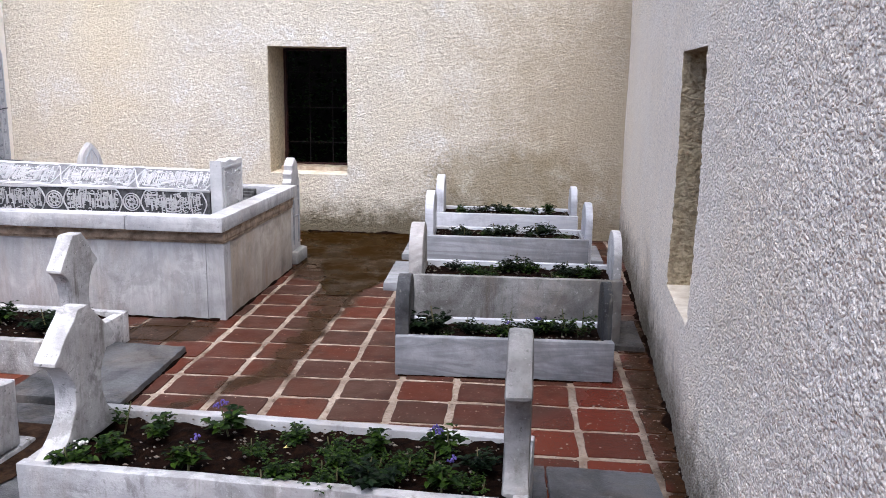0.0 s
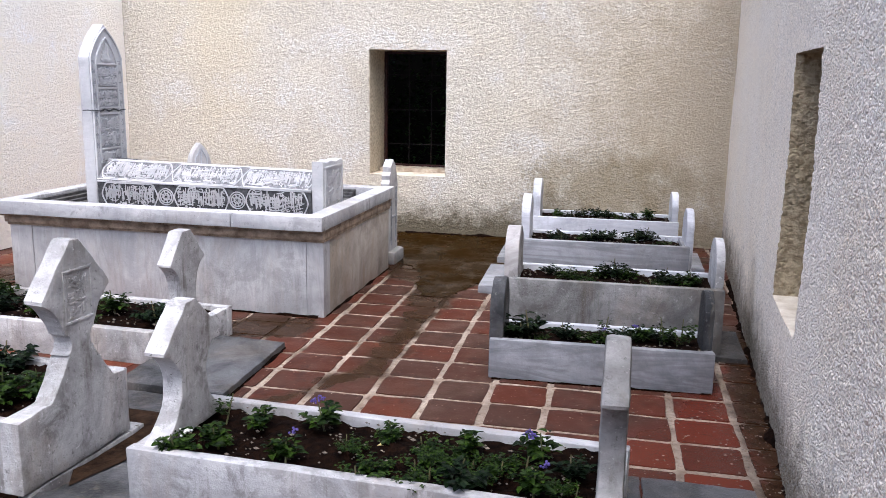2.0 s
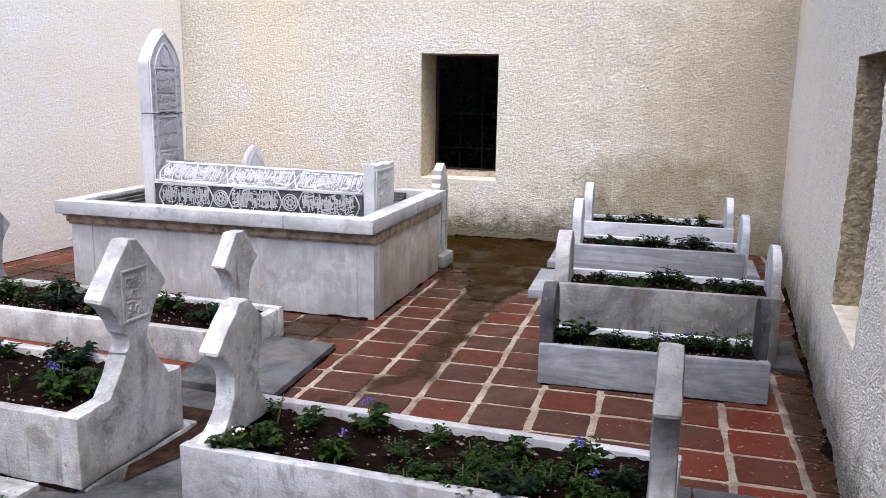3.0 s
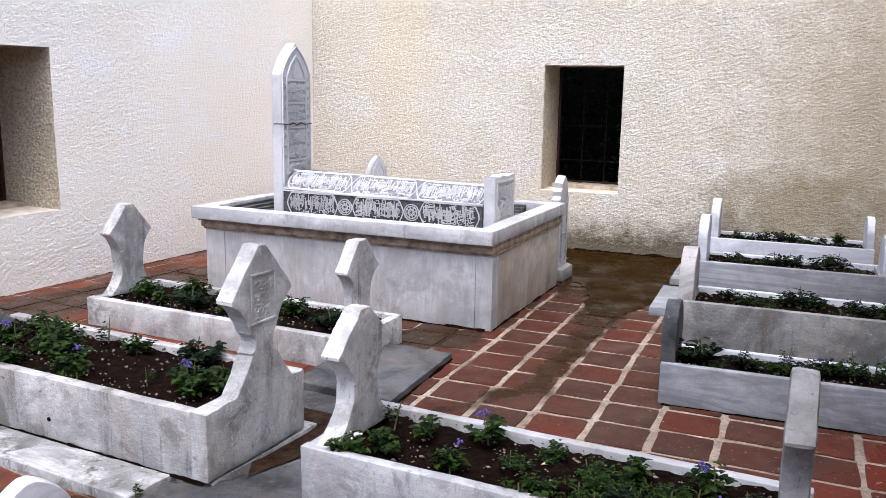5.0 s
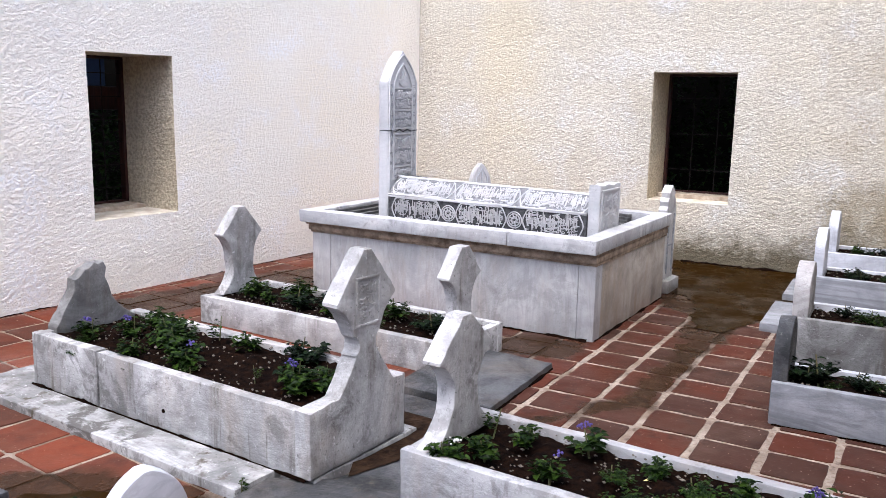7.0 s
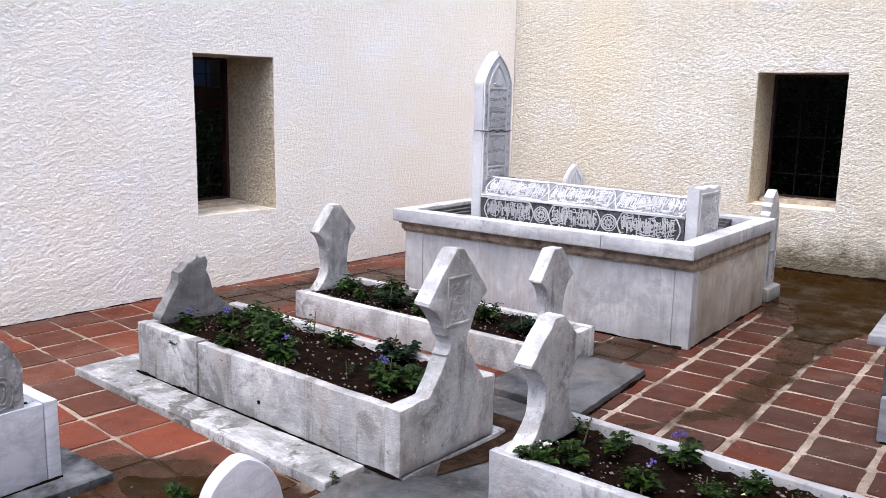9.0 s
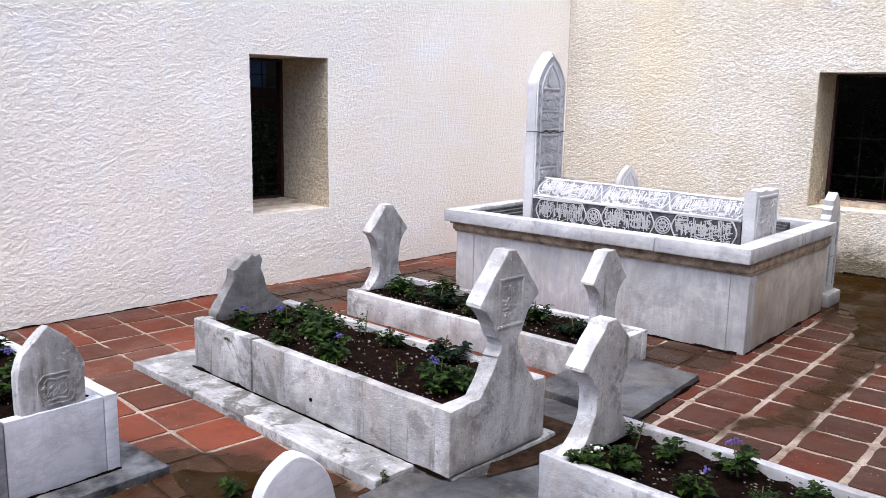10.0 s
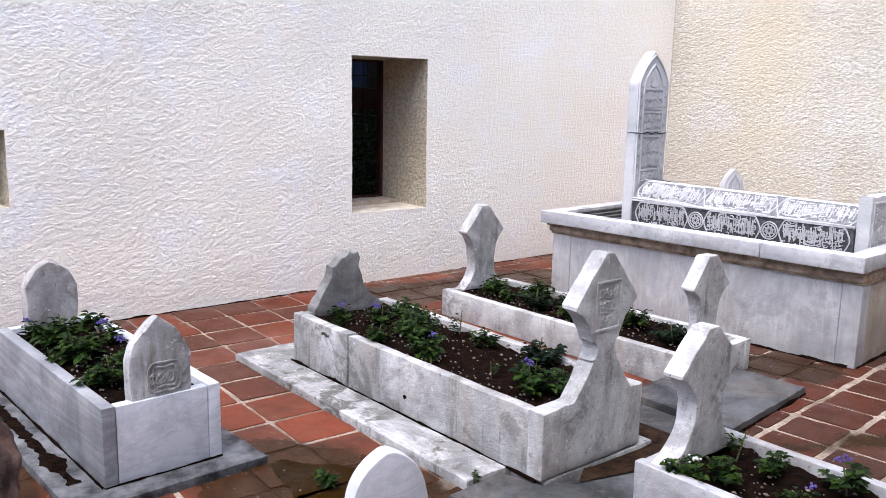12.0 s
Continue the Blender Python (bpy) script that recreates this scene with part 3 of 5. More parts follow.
# ---- graves ----
def walled_grave(m, length, width, height, t, mats, label, group="", z0=0.0, ends=(True, True), soil_drop=0.03, seed=1, cut=0.12, joint=None):
    """Four upright slabs round a bed of soil; local x along the grave, origin at its middle."""
    g = thing("grave", m, label, "grave", group)
    L, W = length / 2, width / 2
    front, back, foot, head = mats
    if joint is None:
        part("side_slab", box(-L, L, -W, -W + t, z0, height, 0.007, cut, 0.004, seed), front, g)
    else:
        part("side_slab", box(-L, joint - 0.004, -W, -W + t, z0, height, 0.009, cut, 0.004, seed), front, g)
        part("side_slab", box(joint + 0.004, L - 0.05, -W + 0.003, -W + t, z0, height - 0.005, 0.009, cut, 0.004, seed + 5), front, g)
        part("corner_block", box(L - 0.047, L, -W - 0.002, -W + t, z0, height - 0.002, 0.01, 0.05, 0.007, seed + 6), M_PLINTH, g, "rough pitted corner block")
    part("side_slab", box(-L, L, W - t, W, z0, height, 0.007, cut, 0.004, seed + 1), back, g)
    if ends[0]:
        part("end_slab", box(-L + 0.003, -L + t, -W + t + 0.002, W - t - 0.002, z0, height - 0.004, 0.007, cut, 0.004, seed + 2), head, g)
    if ends[1]:
        part("end_slab", box(L - t, L - 0.003, -W + t + 0.002, W - t - 0.002, z0, height - 0.004, 0.007, cut, 0.004, seed + 3), foot, g)
    nx, ny = int(length / 0.022), int(width / 0.022)
    xs, ys = np.linspace(-L + t * 0.6, L - t * 0.6, nx), np.linspace(-W + t * 0.6, W - t * 0.6, ny)
    p, q = sheet(np.zeros(3), np.array([1.0, 0, 0]), np.array([0, 1.0, 0]), xs, ys)
    s = p + seed * 3.1
    p[:, 2] = height - soil_drop + 0.035 * (vnoise(s * 7) - 0.5) + 0.03 * (vnoise(s * 22) - 0.5) + 0.022 * (vnoise(s * 45) - 0.5)
    soil = new("soil", raw("soil", p.tolist(), q.reshape(-1, 4).tolist(), M_SOIL, True))
    soil.parent = g
    soil["label"] = "dark damp crumbly soil"
    rnd = random.Random(seed)
    vs, fs = [], []
    for k in range(int(length * width * 230)):
        x, y, r = rnd.uniform(-L + t, L - t), rnd.uniform(-W + t, W - t), rnd.choice((0.004, 0.005, 0.006, 0.009))
        z = height - soil_drop + 0.014
        b = len(vs)
        c = Vector((x, y, z))
        for dx, dy, dz in ((1, 0, 0), (-1, 0, 0), (0, 1, 0), (0, -1, 0), (0, 0, 0.7), (0, 0, -0.9)):
            vs.append(c + Vector((dx * rnd.uniform(0.7, 1.6), dy * rnd.uniform(0.6, 1.2), dz)) * r)
        fs += [(b, b + 2, b + 4), (b + 2, b + 1, b + 4), (b + 1, b + 3, b + 4), (b + 3, b, b + 4), (b + 2, b, b + 5), (b + 1, b + 2, b + 5), (b + 3, b + 1, b + 5), (b, b + 3, b + 5)]
    peb = new("gravel", raw("gravel", vs, fs, M_PEBBLE))
    peb.parent = g
    tagged(peb, "pale bits of gravel on the soil", kind="stuff")
    return g


def arc(cy, cz, r, a0, a1, k):
    return [(cy + r * math.cos(radians(a0 + (a1 - a0) * i / k)), cz + r * math.sin(radians(a0 + (a1 - a0) * i / k))) for i in range(k + 1)]


def curve_to(p, q, bulge, k=8):
    """From p to q along a shallow curve that bulges to its left."""
    (ax, ay), (bx, by) = p, q
    nx, ny = -(by - ay), bx - ax
    return [(ax + (bx - ax) * s + nx * bulge * 4 * s * (1 - s), ay + (by - ay) * s + ny * bulge * 4 * s * (1 - s)) for s in (i / k for i in range(k + 1))]


def lozenge(z_base, z_neck, z_wide, z_top, base, neck, wide, tip):
    """Half outline of a lozenge-headed stone on a flared foot, mirrored."""
    right = [(base, z_base)] + curve_to((base * 0.99, z_base + 0.012), (neck, z_neck), 0.17, 10) + curve_to((neck, z_neck), (wide, z_wide), 0.13)[1:] + [(wide, z_wide + 0.012), (tip, z_top)]
    return right + [(-y, z) for y, z in reversed(right)]


def stone(name, m, outline, t, mat, label, category="gravestone", group="", wear=0.004, seed=0.0, bevel=0.007):
    ob = new(name, mesh_of(prism(outline, -t / 2, t / 2, bevel, wear=wear, seed=seed), name, mat))
    ob.matrix_world = m
    return tagged(ob, label, category, group)


def strokes(w, h, seed, dense=1.0, depth=0.006, rows=2):
    """Weathered carving: bars and arcs of raised marble over a field, in local y (across) and z (up), facing +x."""
    if rows > 1:
        hh = h / rows
        return join([moved(strokes(w, hh * 0.94, seed + 7 * k, dense * 1.15, depth, 1), pose(0, 0, hh * k)) for k in range(rows)])
    rnd = random.Random(seed)
    lines = []

    def clip(seg):
        return [(min(max(p, -w / 2), w / 2), min(max(q, 0), h)) for p, q in seg]

    def arch_of(y, z, r, a0, span, squash, k=7):
        return clip([(y + r * math.cos(a0 + span * i / k), z + squash * r * math.sin(a0 + span * i / k)) for i in range(k + 1)])

    y = -w / 2 + 0.004
    while y < w / 2:
        z0, z1 = rnd.uniform(0.1, 0.5) * h, rnd.uniform(0.6, 1.0) * h
        lean = rnd.gauss(0, 0.003)
        lines.append((clip([(y - lean, z0), (y, (z0 + z1) / 2), (y + lean, z1)]), rnd.uniform(0.0022, 0.0034)))
        y += rnd.choice((0.011, 0.012, 0.022, 0.034)) / dense
    for k in range(int(w * h * 900 * dense)):
        y, z = rnd.uniform(-w / 2, w / 2), rnd.uniform(0.05, 0.95) * h
        kind = rnd.random()
        if kind < 0.2:
            r = rnd.uniform(0.018, 0.045)
            lines.append((arch_of(y, z, r, rnd.uniform(3.3, 3.9), rnd.uniform(1.6, 2.4), 0.45), rnd.uniform(0.0030, 0.0043)))
        elif kind < 0.75:
            r = rnd.uniform(0.007, 0.017)
            lines.append((arch_of(y, z, r, rnd.uniform(0, 6.28), rnd.uniform(2.6, 5.2), 0.8), rnd.uniform(0.0023, 0.0034)))
        elif kind < 0.9:
            lines.append((clip([(y - 0.004, z), (y, z + 0.004), (y + 0.004, z)]), 0.0026))
        else:
            r = rnd.uniform(0.012, 0.03)
            lines.append((clip([(y - r, z - 0.2 * r), (y, z), (y + r, z + 0.35 * r)]), rnd.uniform(0.0026, 0.0038)))
    return ribbons(lines, depth)


def cartouche(w, h, hw=0.0045):
    """Outline of a panel with lobed ends, centred across, standing on z = 0."""
    r = h / 2
    right = [(w / 2 - r * 0.55 + 0.55 * r * math.cos(a) * (1 + 0.12 * math.cos(4 * a)), r + r * math.sin(a)) for a in (radians(-90 + 15 * k) for k in range(13))]
    return (right + [(-y, z) for y, z in reversed(right)] + [right[0]], hw)


def ribbons(lines, depth):
    vs, fs = [], []
    for seg, hw in lines:
        b = len(vs)
        n = len(seg)
        for i, (y, z) in enumerate(seg):
            p, q = seg[max(i - 1, 0)], seg[min(i + 1, n - 1)]
            d = Vector((q[0] - p[0], q[1] - p[1]))
            d = d.normalized() if d.length > 1e-6 else Vector((0, 1))
            for s in (-1, 1):
                vs.append((depth, y - s * d.y * hw * 0.75, z + s * d.x * hw * 0.75))
                vs.append((0, y - s * d.y * hw, z + s * d.x * hw))
        for i in range(n - 1):
            a, c = b + 4 * i, b + 4 * i + 4
            fs += [(a, a + 2, c + 2, c), (a + 1, a, c, c + 1), (a + 2, a + 3, c + 3, c + 2)]
        fs += [(b, b + 1, b + 3, b + 2), (b + 4 * n - 4, b + 4 * n - 2, b + 4 * n - 1, b + 4 * n - 3)]
    bm = bmesh.new()
    verts = [bm.verts.new(v) for v in vs]
    for f in fs:
        bm.faces.new([verts[i] for i in f])
    bmesh.ops.recalc_face_normals(bm, faces=bm.faces[:])
    return bm


def moved(bm, m):
    bm.transform(m)
    return bm


def frame_bars(w, h, t, depth):
    return join([box(-0.001, depth, -w / 2, w / 2, 0, t, 0.001), box(-0.001, depth, -w / 2, w / 2, h - t, h, 0.001),
                 box(-0.001, depth, -w / 2, -w / 2 + t, t, h - t, 0.001), box(-0.001, depth, w / 2 - t, w / 2, t, h - t, 0.001)])


def paving(name, m, outline, z0, z1, mat, label, category="paving slab", cut=0.15, seed=0.0):
    bm = prism([(x, y) for x, y in outline], z0, z1, 0.008, wear=0.004, seed=seed)
    bm.transform(Matrix(((0, 1, 0, 0), (0, 0, 1, 0), (1, 0, 0, 0), (0, 0, 0, 1))))
    bmesh.ops.recalc_face_normals(bm, faces=bm.faces[:])
    ob = new(name, mesh_of(bm, name, mat))
    ob.matrix_world = m
    return tagged(ob, label, category, "stone slabs in the paving")


# the old grave with lozenge stones, beside the camera's wall
NEAR = pose(-0.70, 3.01, 0, 0, 0, -4.5)
walled_grave(NEAR, 1.78, 0.57, 0.25, 0.055, (M_MARBLE, M_MARBLE, M_MARBLE, M_MARBLE), "low white marble grave bed with flowering plants", seed=11)
LOZ = lozenge(0.238, 0.465, 0.585, 0.75, 0.235, 0.085, 0.195, 0.03)
stone("gravestone", NEAR @ pose(-0.80, -0.02, 0), LOZ, 0.085, M_OLD, "weathered white marble stone with lozenge head", group="lozenge gravestones", seed=1)
stone("gravestone", NEAR @ pose(0.835, 0.0, 0, 0, 0, 2.4), lozenge(0.235, 0.465, 0.585, 0.75, 0.2, 0.095, 0.225, 0.04), 0.09, M_DIM, "weathered white marble stone with lozenge head", group="lozenge gravestones", seed=2, bevel=0.02)

# grave A, raised on a plinth
GA = pose(-2.955, 3.145, 0, 0, 0, -5)
ga = walled_grave(GA, 1.96, 0.66, 0.33, 0.06, (M_OLD, M_OLD, M_OLD, M_OLD), "weathered white marble grave bed on a stone plinth", z0=0.04, seed=12, joint=-0.42)
# solid dark disc for a drilled hole; its shade is only the colour
bm = bmesh.new()
bmesh.ops.create_cone(bm, cap_ends=True, segments=12, radius1=0.010, radius2=0.010, depth=0.006, matrix=pose(0.08, -0.3285, 0.135, 90, 0, 0))
part("drain_hole", bm, M_SOIL, ga, "small dark disc drawn for a drilled hole")
paving("plinth", GA, [(-1.30, -0.54), (0.80, -0.56), (0.80, -0.31), (1.0, -0.31), (1.0, 0.40), (-1.30, 0.40)], -0.03, 0.042, M_PLINTH, "worn whitish stone plinth under the grave", "plinth", seed=4)
lz = [(0.185, 0.345)] + curve_to((0.185, 0.345), (0.075, 0.50), 0.02)[1:] + arc(0.10, 0.545, 0.045, 250, 110, 6) + curve_to((0.088, 0.60), (0.197, 0.735), 0.09, 5) + [(0.197, 0.75), (0.025, 0.955)]
foot_out = [(0.315, 0.05), (0.315, 0.335)] + [(y + 0.05, z) for y, z in lz] + [(0.05 - y, z) for y, z in reversed(lz)] + [(-0.315, 0.335), (-0.315, 0.05)]
fa = thing("gravestone", GA @ pose(0.965, -0.02, 0), "white marble lozenge stone with a small carved panel", "gravestone", "lozenge gravestones")
part("stone_body", prism(foot_out, -0.05, 0.035, 0.007, wear=0.004, seed=5), M_OLD, fa)
part("panel_frame", moved(frame_bars(0.165, 0.215, 0.011, 0.005), pose(0.035, 0.05, 0.625)), M_OLD, fa)
tagged(part("carving", moved(strokes(0.115, 0.165, 21, 1.5, 0.004, 3), pose(0.035, 0.05, 0.65)), M_OLD, fa, "worn raised carving in bars"), kind="stuff")
broken = [(0.25, 0.30), (0.25, 0.325)] + curve_to((0.245, 0.33), (0.07, 0.57), 0.13) + [(0.082, 0.625), (0.06, 0.66), (0.03, 0.652), (0.008, 0.665), (-0.025, 0.638), (-0.055, 0.632), (-0.085, 0.598), (-0.112, 0.585), (-0.118, 0.53), (-0.235, 0.345), (-0.24, 0.30)]
stone("gravestone", GA @ pose(-0.94, 0.0, 0), broken, 0.085, M_DIM, "broken weathered stone with its head lost", group="lozenge gravestones", wear=0.009, seed=6)

# grave B, between A and the tomb
GB = pose(-3.20, 4.66, 0, 0, 0, -4)
walled_grave(GB, 2.06, 0.66, 0.19, 0.06, (M_OLD, M_OLD, M_OLD, M_OLD), "low weathered marble grave bed with dark stains", seed=13)
LOZB = lozenge(0.175, 0.425, 0.595, 0.79, 0.20, 0.105, 0.19, 0.03)
stone("gravestone", GB @ pose(-0.98, -0.0, 0), LOZB, 0.09, M_OLD, "grey-veined white marble stone with lozenge head", group="lozenge gravestones", seed=7)
stone("gravestone", GB @ pose(0.975, -0.13, 0), lozenge(0.175, 0.44, 0.56, 0.74, 0.17, 0.085, 0.175, 0.045), 0.085, M_OLD, "weathered white marble stone with lozenge head", group="lozenge gravestones", seed=8)
paving("paving_slab", pose(0, 0, 0), [(-2.35, 3.92), (-1.73, 3.86), (-1.735, 4.73), (-2.35, 4.78)], -0.03, 0.042, M_SLAB, "dark grey worn stone slab at the grave's foot", seed=9)
paving("paving_slab", pose(0, 0, 0), [(-2.35, 3.62), (-1.86, 3.58), (-1.75, 3.82), (-2.35, 3.88)], -0.03, 0.022, M_SLAB, "dark grey worn stone slab between graves", seed=10)
paving("paving_slab", pose(0, 0, 0), [(-2.19, 2.40), (-1.62, 2.34), (-1.56, 3.02), (-1.69, 3.36), (-1.84, 3.12), (-1.955, 2.82), (-2.19, 2.70)], -0.03, 0.03, M_SLAB, "cracked grey stone slab between two graves", seed=11)
paving("paving_slab", pose(0, 0, 0), [(-2.2, 1.9), (-1.3, 1.75), (-1.2, 2.6), (-1.6, 2.66), (-1.635, 2.33), (-2.17, 2.385)], -0.03, 0.027, M_SLAB, "cracked grey stone slab between two graves", seed=12)
paving("paving_slab", pose(0, 0, 0), [(0.27, 2.5), (0.74, 2.5), (0.715, 3.43), (0.275, 3.46)], -0.03, 0.014, M_SLAB, "dark grey wet stone slab by the wall", seed=13)
paving("paving_slab", pose(0, 0, 0), [(0.05, 2.5), (0.262, 2.5), (0.267, 3.46), (0.05, 3.46)], -0.03, 0.012, M_SLAB, "dark grey wet stone slab by the wall", seed=14)

# grave C, small and clean
GC = pose(-3.83, 1.715, 0, 0, 0, -2.8)
# grey front slab stands in for shade and dirt on white marble
walled_grave(GC, 1.44, 0.50, 0.365, 0.055, (M_GREY, M_CLEAN, M_CLEAN, M_CLEAN), "small clean white marble grave bed full of plants", z0=0.035, seed=14, cut=0)
paving("plinth", GC, [(-0.86, -0.41), (0.845, -0.41), (0.845, 0.40), (-0.86, 0.40)], -0.03, 0.036, M_WETPLINTH, "dark grey stone plinth under the small grave", "plinth", seed=15)
arch = [(0.125, 0.34)] + [(0.13, 0.52)] + curve_to((0.13, 0.52), (0.0, 0.69), -0.10) + curve_to((0.0, 0.69), (-0.13, 0.52), -0.10)[1:] + [(-0.125, 0.34)]
fc = thing("gravestone", GC @ pose(0.675, 0.0, 0), "pointed white marble stone with a carved knot", "gravestone", "pointed gravestones")
part("stone_body", prism(arch, -0.035, 0.03, 0.009, wear=0.006, seed=9), M_OLD, fc)
knot = [([(0.05 * math.cos(k * 0.4) * r, 0.05 * math.sin(k * 0.4) * r + 0.01 * math.sin(3 * k * 0.4)) for k in range(17)], 0.003) for r in (1.15, 0.8)]
knot += [([(-0.04 + 0.02 * k + 0.012 * math.cos(i * 0.6), 0.016 * math.sin(i * 0.6 + k) - 0.004) for i in range(9)], 0.0028) for k in range(5)]
tagged(part("carving", moved(ribbons(knot, 0.005), pose(0.029, 0.015, 0.44) @ Matrix.Scale(1.25, 4)), M_OLD, fc, "worn carved knot of curved bands"), kind="stuff")
round_out = [(0.122, 0.34), (0.127, 0.56)] + curve_to((0.127, 0.56), (0.0, 0.70), -0.14) + curve_to((0.0, 0.70), (-0.127, 0.56), -0.14)[1:] + [(-0.122, 0.34)]
stone("gravestone", GC @ pose(-0.655, 0.0, 0), round_out, 0.085, M_PINK, "rough rounded stone of greyish marble", group="pointed gravestones", wear=0.008, seed=10)

# clean white stone close to the camera
tall = [(0.115, 0.0), (0.12, 0.45)] + curve_to((0.12, 0.45), (0.012, 0.61), -0.16) + curve_to((-0.012, 0.61), (-0.12, 0.45), -0.16) + [(-0.115, 0.0)]
stone("gravestone", pose(-1.70, 1.64, 0, 0, 0, -14), tall, 0.06, M_CLEAN, "smooth white pointed marble stone", seed=11, wear=0, bevel=0.012)

# the four narrow graves by the east wall
SMALL = "row of narrow graves by the wall"
def narrow(cx, cy, length, width, height, z0, mats, label, seed, rot=0.0, drop=0.03):
    return walled_grave(pose(cx, cy, 0, 0, 0, rot), length, width, height, 0.05, mats, label, SMALL, z0, seed=seed, soil_drop=drop, cut=0)


def round_stone(x, y, z0, z1, w, t, mat, label, seed):
    r = w / 2
    out = [(r, z0), (r, z1 - r)] + arc(0, z1 - r, r, 0, 180, 14)[1:-1] + [(-r, z1 - r), (-r, z0)]
    return stone("gravestone", pose(x, y, 0), out, t, mat, label, group="round-topped gravestones", wear=0.003, seed=seed, bevel=0.006)


narrow(0.10, 4.715, 1.175, 0.42, 0.22, 0.0, (M_GREY, M_CLEAN, M_GREY, M_GREY), "narrow grey-streaked marble grave bed with plants", 21, 0.2)
round_stone(-0.455, 4.70, 0.0, 0.52, 0.32, 0.075, M_SLAB, "rounded grey mottled stone at the grave's head", 21)
round_stone(0.655, 4.70, 0.0, 0.51, 0.24, 0.05, M_SLAB, "rounded grey mottled stone at the grave's foot", 22)
narrow(0.18, 5.36, 1.26, 0.48, 0.415, 0.0, (M_DIM, M_CLEAN, M_DIM, M_DIM), "tall-sided weathered marble grave bed with plants", 22, -0.5)
round_stone(-0.445, 5.36, 0.02, 0.70, 0.36, 0.085, M_PINK, "rounded pinkish stone at the grave's head", 23)
round_stone(0.78, 5.34, 0.0, 0.685, 0.30, 0.05, M_OLD, "rounded grey stone at the grave's foot", 24)
narrow(0.13, 6.62, 1.22, 0.46, 0.42, 0.06, (M_GREY, M_CLEAN, M_GREY, M_GREY), "white and grey marble grave bed on a step", 23, -0.5)
round_stone(-0.465, 6.62, 0.05, 0.735, 0.34, 0.065, M_CLEAN, "rounded white marble stone at the grave's head", 25)
round_stone(0.74, 6.60, 0.05, 0.675, 0.30, 0.055, M_CLEAN, "rounded white marble stone at the grave's foot", 26)
narrow(0.12, 7.72, 1.28, 0.46, 0.42, 0.06, (M_CLEAN, M_CLEAN, M_CLEAN, M_CLEAN), "white marble grave bed against the wall's foot", 24, -0.5)
round_stone(-0.46, 7.72, 0.05, 0.735, 0.36, 0.07, M_CLEAN, "rounded white marble stone at the grave's head", 27)
round_stone(0.725, 7.70, 0.05, 0.66, 0.30, 0.055, M_CLEAN, "rounded white marble stone at the grave's foot", 28)
paving("plinth", pose(0, 0, 0), [(-0.80, 6.33), (0.93, 6.27), (0.95, 7.05), (-0.80, 7.12)], -0.03, 0.058, M_GREY, "white marble step under the grave", "plinth", seed=16)
paving("plinth", pose(0, 0, 0), [(-0.78, 7.42), (0.98, 7.36), (1.0, 8.05), (-0.78, 8.12)], -0.03, 0.058, M_GREY, "white marble step under the grave", "plinth", seed=17)
paving("plinth", pose(0, 0, 0), [(0.60, 5.08), (0.95, 5.05), (0.97, 5.62), (0.60, 5.64)], -0.03, 0.03, M_SLAB, "grey stone slab at the grave's foot", "plinth", seed=18)

# ---- the great tomb ----
TM = pose(-1.715, 5.40, 0, 0, 0, -2.2)
TL, TD, TH = 2.38, 1.56, 0.60
tomb = thing("tomb", TM, "large white marble box tomb with moulded rim", "tomb")
part("front_panel", box(-TL + 0.18, -0.12, 0.0, 0.06, 0.0, TH - 0.085, 0.004), M_TOMB, tomb)
part("corner_post", box(-TL, -TL + 0.177, -0.004, 0.18, 0.0, TH - 0.085, 0.006), M_TOMB, tomb)
part("corner_post", box(-0.117, 0.004, -0.004, 0.12, 0.0, TH - 0.085, 0.006), M_TOMB, tomb)
part("end_panel", box(-0.06, 0.0, 0.123, TD, 0.0, TH - 0.085, 0.004), M_RUSTY, tomb, "brown-washed marble end panel")
part("end_panel", box(-TL, -TL + 0.06, 0.183, TD, 0.0, TH - 0.085, 0.004), M_TOMB, tomb)
part("back_panel", box(-TL + 0.06, -0.06, TD - 0.06, TD - 0.003, 0.0, TH - 0.085, 0.004), M_TOMB, tomb)
part("moulding", box(-TL - 0.012, 0.009, -0.014, TD + 0.02, TH - 0.085, TH - 0.068, 0.006), M_MOULD, tomb, "brown-stained lower bead of the moulding")
part("moulding", box(-TL - 0.024, 0.013, -0.03, TD + 0.03, TH - 0.068, TH - 0.02, 0.012), M_MOULD, tomb, "brown-stained moulding under the rim")
part("moulding", box(-TL - 0.04, 0.016, -0.045, TD + 0.04, TH - 0.02, TH + 0.003, 0.005), M_MOULD, tomb, "brown-stained upper bead of the moulding")
RW = 0.135
x0, x1, y0, y1 = -TL - 0.07, 0.027, -0.085, TD + 0.07
part("rim_slab", box(x0, -0.62, y0, y0 + RW, TH, TH + 0.095, 0.008, 0.2, 0.003, 2), M_RIM, tomb)
part("rim_slab", box(-0.617, x1, y0, y0 + RW, TH, TH + 0.096, 0.008, 0.2, 0.003, 3), M_RIM, tomb)
part("rim_slab", box(x0, x1, y1 - RW, y1, TH, TH + 0.095, 0.008, 0.2, 0.003, 4), M_RIM, tomb)
part("rim_slab", box(x1 - RW, x1 - 0.002, y0 + RW, y1 - RW, TH, TH + 0.094, 0.008, 0.2, 0.003, 5), M_RIM, tomb)
part("rim_slab", box(x0 + 0.002, x0 + RW, y0 + RW, y1 - RW, TH, TH + 0.094, 0.008, 0.2, 0.003, 6), M_RIM, tomb)
ribs = []
